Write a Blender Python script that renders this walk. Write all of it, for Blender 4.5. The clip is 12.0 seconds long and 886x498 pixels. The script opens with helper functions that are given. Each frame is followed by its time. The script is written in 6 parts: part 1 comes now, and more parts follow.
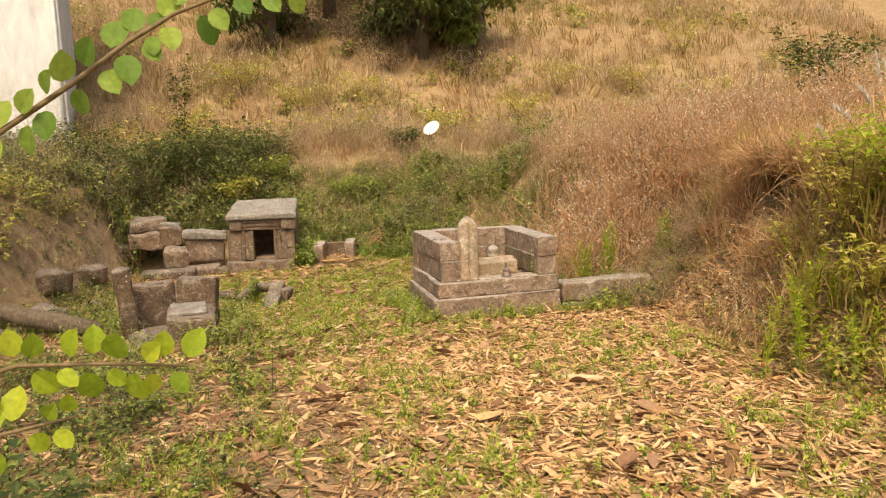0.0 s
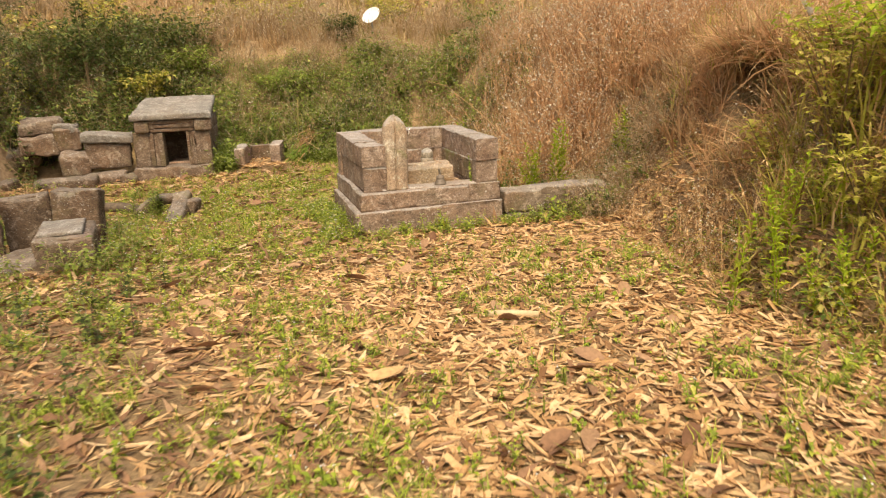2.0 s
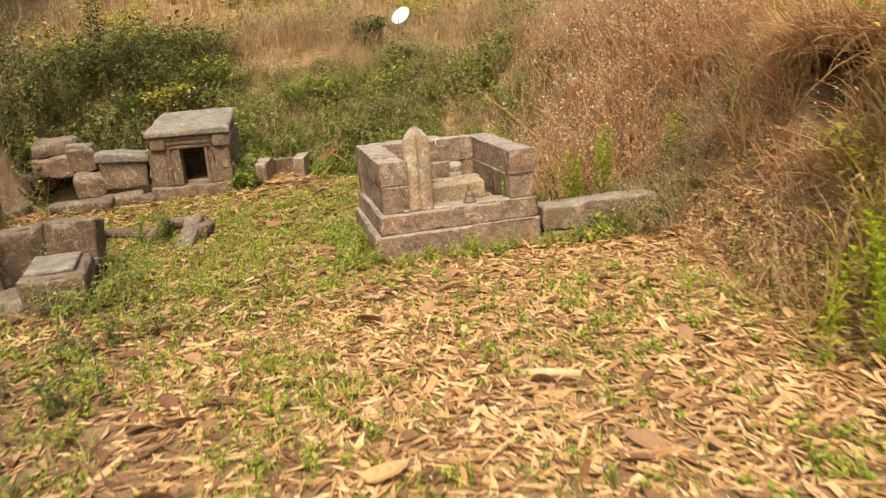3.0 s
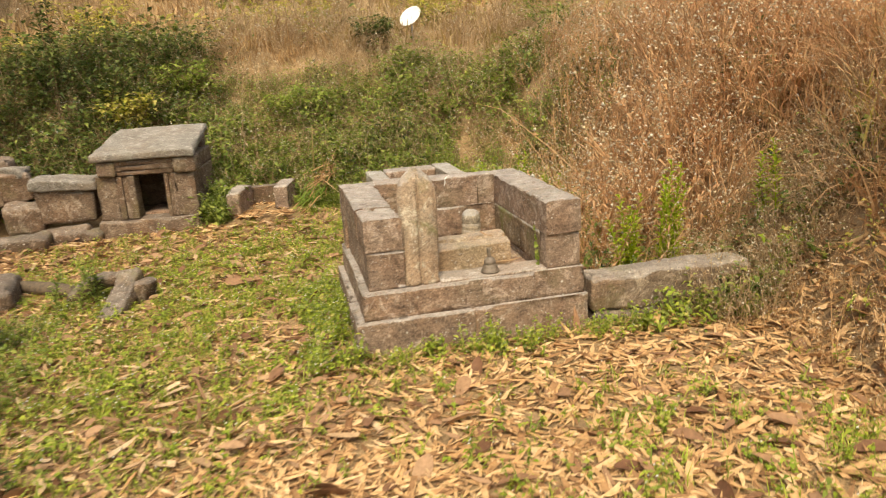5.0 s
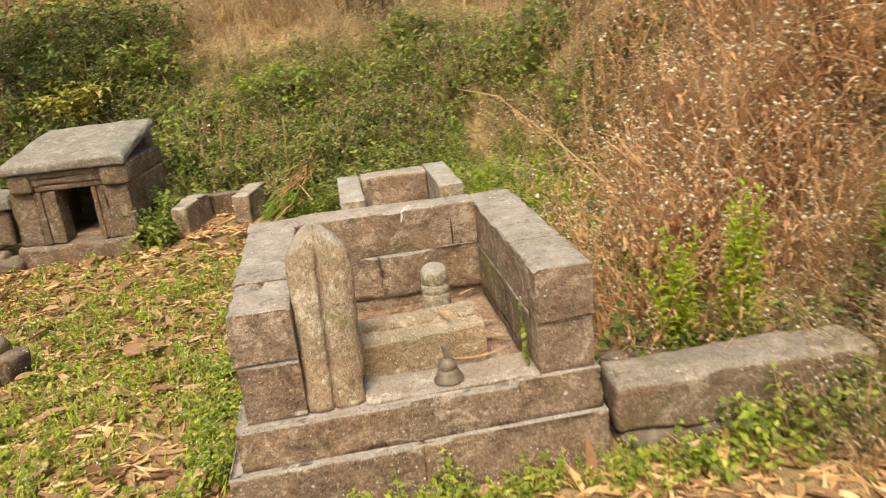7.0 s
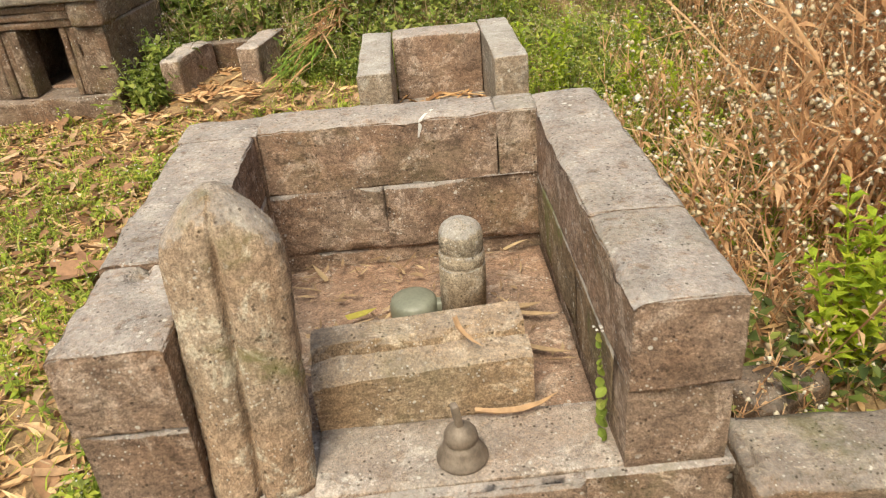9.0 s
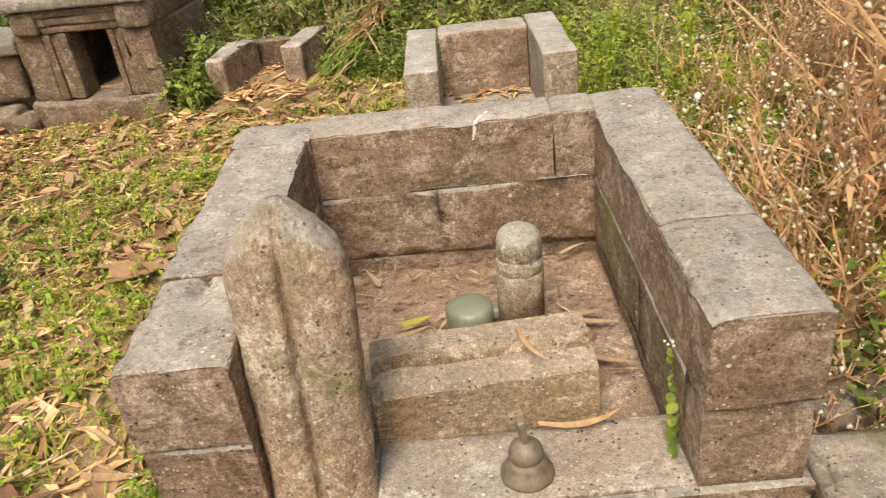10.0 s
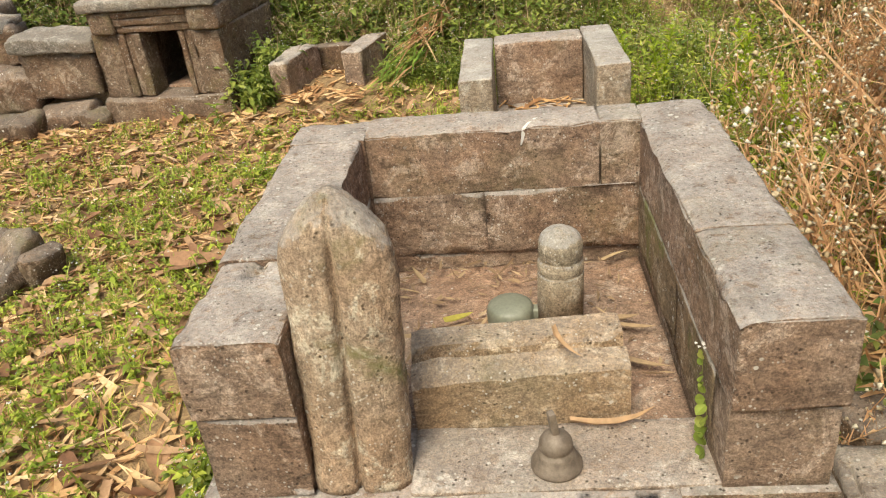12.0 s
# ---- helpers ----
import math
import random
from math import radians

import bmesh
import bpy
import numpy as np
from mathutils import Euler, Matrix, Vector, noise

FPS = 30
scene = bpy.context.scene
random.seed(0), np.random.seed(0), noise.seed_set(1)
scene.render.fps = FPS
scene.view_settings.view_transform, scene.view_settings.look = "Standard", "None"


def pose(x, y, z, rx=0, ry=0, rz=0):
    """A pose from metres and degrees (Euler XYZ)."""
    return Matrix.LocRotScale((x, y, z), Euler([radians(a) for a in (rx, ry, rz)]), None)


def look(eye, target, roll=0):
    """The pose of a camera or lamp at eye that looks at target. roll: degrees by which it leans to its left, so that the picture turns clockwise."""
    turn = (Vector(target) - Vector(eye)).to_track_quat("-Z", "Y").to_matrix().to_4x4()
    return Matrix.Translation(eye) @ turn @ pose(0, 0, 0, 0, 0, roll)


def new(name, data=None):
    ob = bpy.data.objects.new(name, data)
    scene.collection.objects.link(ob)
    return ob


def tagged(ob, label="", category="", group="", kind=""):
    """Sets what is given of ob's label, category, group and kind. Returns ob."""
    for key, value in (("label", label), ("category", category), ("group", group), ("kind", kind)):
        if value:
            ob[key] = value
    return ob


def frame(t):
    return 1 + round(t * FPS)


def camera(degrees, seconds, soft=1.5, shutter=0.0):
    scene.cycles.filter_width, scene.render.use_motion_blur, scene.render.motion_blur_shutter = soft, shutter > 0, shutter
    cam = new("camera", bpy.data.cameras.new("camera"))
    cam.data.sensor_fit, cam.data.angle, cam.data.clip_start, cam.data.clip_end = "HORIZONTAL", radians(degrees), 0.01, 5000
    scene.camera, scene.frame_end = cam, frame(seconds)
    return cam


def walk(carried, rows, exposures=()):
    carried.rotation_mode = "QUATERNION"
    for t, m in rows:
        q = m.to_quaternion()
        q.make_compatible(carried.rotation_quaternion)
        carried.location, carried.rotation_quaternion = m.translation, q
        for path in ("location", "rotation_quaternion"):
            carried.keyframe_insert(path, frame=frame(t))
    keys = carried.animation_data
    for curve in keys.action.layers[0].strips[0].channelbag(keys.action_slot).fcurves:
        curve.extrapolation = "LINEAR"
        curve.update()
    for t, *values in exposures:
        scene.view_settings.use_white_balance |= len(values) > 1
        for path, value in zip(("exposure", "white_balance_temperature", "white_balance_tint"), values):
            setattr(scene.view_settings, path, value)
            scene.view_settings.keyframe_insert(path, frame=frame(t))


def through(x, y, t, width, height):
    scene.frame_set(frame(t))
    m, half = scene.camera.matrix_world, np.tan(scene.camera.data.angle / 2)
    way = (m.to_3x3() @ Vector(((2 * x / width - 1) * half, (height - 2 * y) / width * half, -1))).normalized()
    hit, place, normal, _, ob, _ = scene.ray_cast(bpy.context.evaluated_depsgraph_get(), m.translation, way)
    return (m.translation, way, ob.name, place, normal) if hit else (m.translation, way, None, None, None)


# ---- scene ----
# ---- camera ----
cam = camera(60.1, 12.0, soft=1.1, shutter=0.5)
PATH = [
    (0, (0.517, 0.792, 1.171), (1.007, 2.712, 0.902), -1.9),
    (0.5, (0.609, 0.868, 1.163), (1.11, 2.787, 0.905), -2.2),
    (1, (0.803, 1.012, 1.135), (1.39, 2.901, 0.841), -3.8),
    (1.5, (0.919, 1.178, 1.09), (1.488, 3.067, 0.761), -4.6),
    (2, (1.044, 1.583, 1.08), (1.601, 3.429, 0.551), -2.0),
    (2.5, (1.246, 1.85, 1.062), (1.812, 3.691, 0.522), -2.4),
    (3, (1.361, 2.199, 1.09), (1.798, 4.078, 0.563), -4.4),
    (3.2, (1.371, 2.369, 1.067), (1.817, 4.25, 0.555), -4.3),
    (4.8, (1.711, 3.627, 1.081), (2.105, 5.523, 0.582), -4.6),
    (5, (1.773, 3.733, 1.097), (2.175, 5.623, 0.582), -3.8),
    (5.5, (2.056, 4.066, 1.098), (2.47, 5.953, 0.582), -3.9),
    (6, (2.249, 4.41, 1.082), (2.666, 6.292, 0.546), -5.0),
    (6.5, (2.35, 4.805, 1.137), (2.771, 6.668, 0.542), -4.8),
    (7, (2.531, 5.154, 1.092), (2.769, 7.047, 0.492), -6.6),
    (8.8, (2.759, 6.228, 0.99), (2.784, 8.01, 0.081), -5.5),
    (9, (2.767, 6.296, 0.978), (2.786, 8.045, 0.01), -5.6),
    (9.5, (2.735, 6.342, 0.989), (2.736, 8.084, 0.007), -6.2),
    (10, (2.722, 6.346, 0.996), (2.645, 8.089, 0.017), -7.3),
    (10.5, (2.712, 6.325, 1.005), (2.584, 8.068, 0.033), -7.4),
    (11, (2.721, 6.299, 1.011), (2.539, 8.045, 0.053), -7.4),
    (11.5, (2.732, 6.28, 1.001), (2.526, 8.029, 0.053), -7.0),
    (12, (2.738, 6.274, 1.003), (2.533, 8.026, 0.061), -6.7),
]
walk(cam, [(t, look(eye, target, roll)) for t, eye, target, roll in PATH],
     exposures=[(0.0, 0.45, 7900, 7), (3.0, 0.45, 7800, 6), (5.0, 0.47, 7700, 3), (7.0, 0.52, 7500, 1), (9.0, 0.56, 7050, 2), (12.0, 0.53, 6950, 1)])

# ---- light: a bright hazy sky with a veiled high sun ----
SUN_ELEV, SUN_AZ = 56.0, 196.0   # azimuth clockwise from +y
world = bpy.data.worlds.new("sky")
scene.world = world
world.use_nodes = True
wn = world.node_tree
wn.nodes.clear()
sky = wn.nodes.new("ShaderNodeTexSky")
sky.sky_type = "NISHITA"
sky.sun_disc = False
sky.sun_elevation = radians(SUN_ELEV)
sky.sun_rotation = radians(SUN_AZ)
sky.air_density, sky.dust_density, sky.ozone_density = 1.0, 5.0, 1.0
bg = wn.nodes.new("ShaderNodeBackground")
bg.inputs["Strength"].default_value = 0.15
wout = wn.nodes.new("ShaderNodeOutputWorld")
wn.links.new(sky.outputs[0], bg.inputs["Color"])
wn.links.new(bg.outputs[0], wout.inputs["Surface"])

sun_data = bpy.data.lights.new("sun", "SUN")
sun_data.energy = 2.5
sun_data.angle = radians(22)
sun_data.color = (1.0, 0.93, 0.82)
sun = new("sun", sun_data)
az, el = radians(SUN_AZ), radians(SUN_ELEV)
sun_dir = Vector((math.sin(az) * math.cos(el), math.cos(az) * math.cos(el), math.sin(el)))
sun.matrix_world = look(sun_dir * 50, (0, 0, 0))


# ---- small helpers ----
rng = np.random.default_rng(7)


def smooth(a, b, v):
    t = np.clip((np.asarray(v, float) - a) / (b - a), 0, 1)
    return t * t * (3 - 2 * t)


def vnoise(x, y, seed=0):
    """Smooth lattice noise from 0 to 1."""
    x, y = np.asarray(x, float), np.asarray(y, float)
    xi, yi = np.floor(x), np.floor(y)
    fx, fy = x - xi, y - yi
    fx, fy = fx * fx * (3 - 2 * fx), fy * fy * (3 - 2 * fy)

    def lat(a, b):
        v = np.sin(a * 127.1 + b * 311.7 + seed * 74.7) * 43758.5453
        return v - np.floor(v)
    return ((lat(xi, yi) * (1 - fx) + lat(xi + 1, yi) * fx) * (1 - fy)
            + (lat(xi, yi + 1) * (1 - fx) + lat(xi + 1, yi + 1) * fx) * fy)


def fnoise(x, y, seed=0):
    return (vnoise(x, y, seed) * 0.55 + vnoise(np.asarray(x) * 2.1, np.asarray(y) * 2.1, seed + 1) * 0.28
            + vnoise(np.asarray(x) * 4.3, np.asarray(y) * 4.3, seed + 2) * 0.17)


def right_foot(y):
    return np.interp(y, [-5, 2, 3.5, 4.7, 5.9, 6.8, 8, 10, 11.5, 13], [4.6, 4.0, 3.62, 3.6, 3.9, 4.2, 4.45, 4.45, 4.2, 4.0])


def left_foot(y):
    return np.interp(y, [-5, 3, 6, 8.2, 10, 11, 12, 13], [-3.4, -2.7, -2.2, -1.85, -1.35, -0.95, -0.75, -0.7])


def ground_z(x, y):
    x, y = np.asarray(x, float), np.asarray(y, float)
    yard = np.interp(y, [-20, 0, 4.3, 5, 6.2, 7, 9.5, 10.7, 12], [0.2, -0.13, -0.21, -0.25, -0.36, -0.37, -0.39, -0.34, -0.30])
    yard = yard + 0.08 * np.exp(-((x - 1.62) / 0.5) ** 2 - ((y - 10.85) / 0.45) ** 2)
    yard = yard + 0.05 * (fnoise(x * 0.9, y * 0.9, 3) - 0.5)
    wob = 0.5 * (fnoise(x * 0.7, y * 0.7, 11) - 0.5)
    db = y - 11.15 - wob
    back = np.interp(db, [-1, 0, 0.4, 1.2, 2.2, 2.6, 4.0, 8, 40, 60, 900], [-0.6, -0.36, -0.1, 0.45, 1.08, 1.18, 1.45, 3.2, 17.5, 21, 40])
    # the right bank steepens into a small dark burrow under its lip
    dr = x - right_foot(y) - wob * 0.35
    notch = np.exp(-(((y - 5.92) / 0.28) ** 4))
    right = np.interp(dr, [-1, 0, 0.2, 0.42, 0.6, 0.85, 1.3, 3, 30], [-0.7, -0.32, 0.0, 0.36, 0.72, 0.90, 1.0, 1.3, 5.0])
    cut = np.interp(dr, [-1, 0, 0.2, 0.42, 0.55, 1.10, 1.15, 1.3, 3, 30], [-0.7, -0.32, 0.0, 0.36, 0.50, 0.54, 0.95, 1.0, 1.3, 5.0])
    right = right * (1 - notch) + cut * notch
    dl = left_foot(y) - x - wob * 0.5
    left = np.interp(dl, [-1, 0, 0.12, 0.3, 0.5, 1.4, 3, 30], [-0.7, -0.32, 0.0, 0.5, 0.8, 1.0, 1.15, 2.0])
    right = right * (1 - smooth(1.0, -2.0, y)) + (-0.35) * smooth(1.0, -2.0, y)
    left = left * (1 - smooth(5.5, 1.0, y)) + (-0.35) * smooth(5.5, 1.0, y)
    z = np.maximum(np.maximum(yard, back), np.maximum(right, left))
    bumps = 0.14 * (fnoise(x * 2.3, y * 2.3, 21) - 0.5) * smooth(0.0, 0.6, z - yard)
    hills = 0.9 * (fnoise(x * 0.25, y * 0.25, 31) - 0.5) * smooth(14, 19, y)
    return z + bumps + hills


def gz(x, y):
    return float(ground_z(x, y))


# ---- materials ----
def material(name):
    m = bpy.data.materials.new(name)
    m.use_nodes = True
    nt = m.node_tree
    nt.nodes.clear()
    out = nt.nodes.new("ShaderNodeOutputMaterial")
    return m, nt, out


def node(nt, kind, **inputs):
    n = nt.nodes.new(kind)
    for k, v in inputs.items():
        sock = n.inputs[k.replace("_", " ")]
        if hasattr(v, "is_output"):
            nt.links.new(v, sock)
        else:
            sock.default_value = v
    return n


def ramp(nt, fac, stops):
    r = nt.nodes.new("ShaderNodeValToRGB")
    while len(r.color_ramp.elements) < len(stops):
        r.color_ramp.elements.new(0.5)
    for e, (p, c) in zip(r.color_ramp.elements, stops):
        e.position = p
        e.color = (*c, 1) if len(c) == 3 else c
    nt.links.new(fac, r.inputs[0])
    return r.outputs[0]


def grey(a):
    return (a, a, a)


def mixc(nt, fac, a, b, mode="MIX"):
    n = nt.nodes.new("ShaderNodeMix")
    n.data_type = "RGBA"
    n.blend_type = mode
    for sock, v in ((n.inputs[0], fac), (n.inputs[6], a), (n.inputs[7], b)):
        if hasattr(v, "is_output"):
            nt.links.new(v, sock)
        elif isinstance(v, (int, float)):
            sock.default_value = v
        else:
            sock.default_value = (*v, 1)
    return n.outputs[2]


def math_node(nt, op, a, b=0.0):
    n = nt.nodes.new("ShaderNodeMath")
    n.operation = op
    n.use_clamp = op in ("MULTIPLY", "ADD")
    for sock, v in zip(n.inputs, (a, b)):
        if hasattr(v, "is_output"):
            nt.links.new(v, sock)
        else:
            sock.default_value = v
    return n.outputs[0]


def tex_noise(nt, vec, scale, detail=5.0, rough=0.6, distort=0.0):
    n = nt.nodes.new("ShaderNodeTexNoise")
    nt.links.new(vec, n.inputs["Vector"])
    n.inputs["Scale"].default_value = scale
    n.inputs["Detail"].default_value = detail
    n.inputs["Roughness"].default_value = rough
    n.inputs["Distortion"].default_value = distort
    return n.outputs["Fac"]


def stone_material(name, dark, mid, light, lichen=0.6, moss=0.3, dirt=0.5, axis=(1.0, 1.0, 2.6)):
    """Weathered block stone: grain, bedding streaks, pale lichen crusts on upward faces and in spots, some moss."""
    m, nt, out = material(name)
    geo = nt.nodes.new("ShaderNodeNewGeometry")
    info = nt.nodes.new("ShaderNodeObjectInfo")
    shift = nt.nodes.new("ShaderNodeVectorMath")
    shift.operation = "SCALE"
    comb = node(nt, "ShaderNodeCombineXYZ", X=info.outputs["Random"], Y=info.outputs["Random"], Z=info.outputs["Random"])
    nt.links.new(comb.outputs[0], shift.inputs[0])
    shift.inputs["Scale"].default_value = 7.0
    add = nt.nodes.new("ShaderNodeVectorMath")
    nt.links.new(geo.outputs["Position"], add.inputs[0])
    nt.links.new(shift.outputs[0], add.inputs[1])
    pos = add.outputs[0]
    stretch = nt.nodes.new("ShaderNodeMapping")
    stretch.inputs["Scale"].default_value = axis
    nt.links.new(pos, stretch.inputs[0])
    big = tex_noise(nt, pos, 4.5, 7, 0.66, 0.8)
    bed = tex_noise(nt, stretch.outputs[0], 24.0, 10, 0.76)
    fleck = tex_noise(nt, pos, 75.0, 5, 0.75)
    grain = tex_noise(nt, pos, 230.0, 5, 0.8)
    tone = math_node(nt, "ADD", math_node(nt, "MULTIPLY", big, 0.5), math_node(nt, "MULTIPLY", bed, 0.5))
    col = ramp(nt, tone, [(0.36, dark), (0.44, tuple((a + 2 * b) / 3 for a, b in zip(dark, mid))), (0.52, mid), (0.62, light)])
    rust = ramp(nt, tex_noise(nt, pos, 2.6, 4, 0.6), [(0.42, grey(0)), (0.62, grey(0.8))])
    col = mixc(nt, rust, col, mixc(nt, 1.0, col, (1.12, 0.97, 0.86), "MULTIPLY"))
    # pale weathered film in broken patches
    film = ramp(nt, tex_noise(nt, pos, 9.0, 10, 0.78, 0.7), [(0.53, grey(0)), (0.58, grey(0.6))])
    col = mixc(nt, film, col, tuple(min(0.6, c * 1.2 + 0.06) for c in light))
    # dark crusts in blotches with ragged edges, and stains drawn out along the bedding
    blotch = tex_noise(nt, pos, 13.0, 10, 0.8, 0.6)
    col = mixc(nt, math_node(nt, "MULTIPLY", ramp(nt, blotch, [(0.52, grey(0)), (0.59, grey(0.75))]), dirt), col, tuple(c * 0.95 for c in dark))
    stain = tex_noise(nt, stretch.outputs[0], 5.0, 9, 0.74, 1.2)
    col = mixc(nt, math_node(nt, "MULTIPLY", ramp(nt, stain, [(0.52, grey(0)), (0.66, grey(0.9))]), dirt), col, tuple(c * 0.75 for c in dark))
    col = mixc(nt, 0.45, col, ramp(nt, fleck, [(0.38, grey(0.2)), (0.62, grey(0.84))]), "OVERLAY")
    col = mixc(nt, 0.5, col, ramp(nt, grain, [(0.40, grey(0.15)), (0.60, grey(0.85))]), "OVERLAY")
    # lichen crust on upward faces, ragged at the arrises
    sep = nt.nodes.new("ShaderNodeSeparateXYZ")
    nt.links.new(geo.outputs["Normal"], sep.inputs[0])
    ragged = math_node(nt, "SUBTRACT", math_node(nt, "ADD", sep.outputs["Z"], math_node(nt, "MULTIPLY", tex_noise(nt, pos, 16.0, 9, 0.78), 1.1)), 0.55)
    up = ramp(nt, ragged, [(0.34, grey(0)), (0.52, grey(1))])
    crust = ramp(nt, tex_noise(nt, pos, 30.0, 10, 0.82, 0.5), [(0.40, grey(0.25)), (0.47, grey(1))])
    lich_col = ramp(nt, math_node(nt, "ADD", math_node(nt, "MULTIPLY", tex_noise(nt, pos, 120.0, 7, 0.8), 0.6), math_node(nt, "MULTIPLY", tex_noise(nt, pos, 9.0, 6, 0.75), 0.4)),
                    [(0.36, (0.15, 0.13, 0.115)), (0.44, (0.34, 0.32, 0.30)), (0.53, (0.48, 0.455, 0.435)), (0.62, (0.64, 0.62, 0.59))])
    col = mixc(nt, math_node(nt, "MULTIPLY", math_node(nt, "MULTIPLY", up, crust), lichen), col, lich_col)
    # white lichen spots of three sizes, and dark pits
    for k, (size, at, lim, amount) in enumerate(((15.0, 5.0, 0.225, 0.8), (38.0, 9.0, 0.285, 0.7), (95.0, 14.0, 0.34, 0.6))):
        vor = nt.nodes.new("ShaderNodeTexVoronoi")
        nt.links.new(pos, vor.inputs["Vector"])
        vor.inputs["Scale"].default_value = size
        edge = math_node(nt, "ADD", vor.outputs["Distance"], math_node(nt, "MULTIPLY", fleck, 0.3))
        spot = ramp(nt, edge, [(lim, grey(1)), (lim + 0.04, grey(0))])
        where = ramp(nt, tex_noise(nt, pos, at + 0.37 * k, 4, 0.65), [(0.52, grey(0)), (0.60, grey(1))])
        col = mixc(nt, math_node(nt, "MULTIPLY", math_node(nt, "MULTIPLY", spot, where), amount), col, (0.66, 0.63, 0.57))
    pit = nt.nodes.new("ShaderNodeTexVoronoi")
    nt.links.new(pos, pit.inputs["Vector"])
    pit.inputs["Scale"].default_value = 70.0
    pits = math_node(nt, "MULTIPLY", ramp(nt, pit.outputs["Distance"], [(0.12, grey(1)), (0.24, grey(0))]), ramp(nt, tex_noise(nt, pos, 15.0, 4, 0.65), [(0.47, grey(0)), (0.56, grey(1))]))
    col = mixc(nt, math_node(nt, "MULTIPLY", pits, 0.8), col, tuple(c * 0.5 for c in dark))
    # moss
    mossy = ramp(nt, tex_noise(nt, pos, 3.2, 5, 0.65, 0.5), [(0.54, grey(0)), (0.66, grey(1))])
    mossy = math_node(nt, "MULTIPLY", mossy, ramp(nt, tex_noise(nt, pos, 42.0, 8, 0.8), [(0.40, grey(0.2)), (0.52, grey(1))]))
    col = mixc(nt, math_node(nt, "MULTIPLY", mossy, moss), col, (0.15, 0.15, 0.045))
    b = node(nt, "ShaderNodeBsdfPrincipled", Base_Color=col, Roughness=0.92)
    b.inputs["Specular IOR Level"].default_value = 0.25
    h = math_node(nt, "ADD", math_node(nt, "MULTIPLY", bed, 0.5), math_node(nt, "ADD", math_node(nt, "MULTIPLY", grain, 0.18), math_node(nt, "MULTIPLY", fleck, 0.25)))
    h = math_node(nt, "SUBTRACT", h, math_node(nt, "MULTIPLY", pits, 0.25))
    bump = node(nt, "ShaderNodeBump", Height=h, Strength=1.0, Distance=0.014)
    nt.links.new(bump.outputs[0], b.inputs["Normal"])
    nt.links.new(b.outputs[0], out.inputs[0])
    return m


def leafy(name, stops, through=0.35, rough=0.6, patch=None, scale=1.2):
    """Leaves, blades and stems: colour varies piece by piece and in patches; light comes through thin blades."""
    m, nt, out = material(name)
    geo = nt.nodes.new("ShaderNodeNewGeometry")
    col = ramp(nt, geo.outputs["Random Per Island"], stops)
    n = tex_noise(nt, geo.outputs["Position"], scale, 4, 0.6)
    if patch:
        col = mixc(nt, ramp(nt, n, [(0.42, grey(0)), (0.62, grey(0.8))]), col, patch)
    fine = tex_noise(nt, geo.outputs["Position"], 55.0, 3, 0.6)
    col = mixc(nt, 0.5, col, ramp(nt, fine, [(0.3, grey(0.3)), (0.7, grey(0.68))]), "OVERLAY")
    b = node(nt, "ShaderNodeBsdfPrincipled", Base_Color=col, Roughness=rough)
    b.inputs["Specular IOR Level"].default_value = 0.25
    tr = node(nt, "ShaderNodeBsdfTranslucent", Color=col)
    mx = node(nt, "ShaderNodeMixShader", Fac=through)
    nt.links.new(b.outputs[0], mx.inputs[1])
    nt.links.new(tr.outputs[0], mx.inputs[2])
    nt.links.new(mx.outputs[0], out.inputs[0])
    return m


def plain_material(name, a, b_, rough=0.6, scale=20.0, metal=0.0, bump=0.2):
    m, nt, out = material(name)
    geo = nt.nodes.new("ShaderNodeNewGeometry")
    n1 = tex_noise(nt, geo.outputs["Position"], scale, 6, 0.65)
    n2 = tex_noise(nt, geo.outputs["Position"], scale * 9, 3, 0.6)
    col = ramp(nt, n1, [(0.35, a), (0.65, b_)])
    col = mixc(nt, 0.25, col, ramp(nt, n2, [(0.3, grey(0.25)), (0.7, grey(0.7))]), "OVERLAY")
    b = node(nt, "ShaderNodeBsdfPrincipled", Base_Color=col, Roughness=rough, Metallic=metal)
    bp = node(nt, "ShaderNodeBump", Height=n2, Strength=bump, Distance=0.004)
    nt.links.new(bp.outputs[0], b.inputs["Normal"])
    nt.links.new(b.outputs[0], out.inputs[0])
    return m


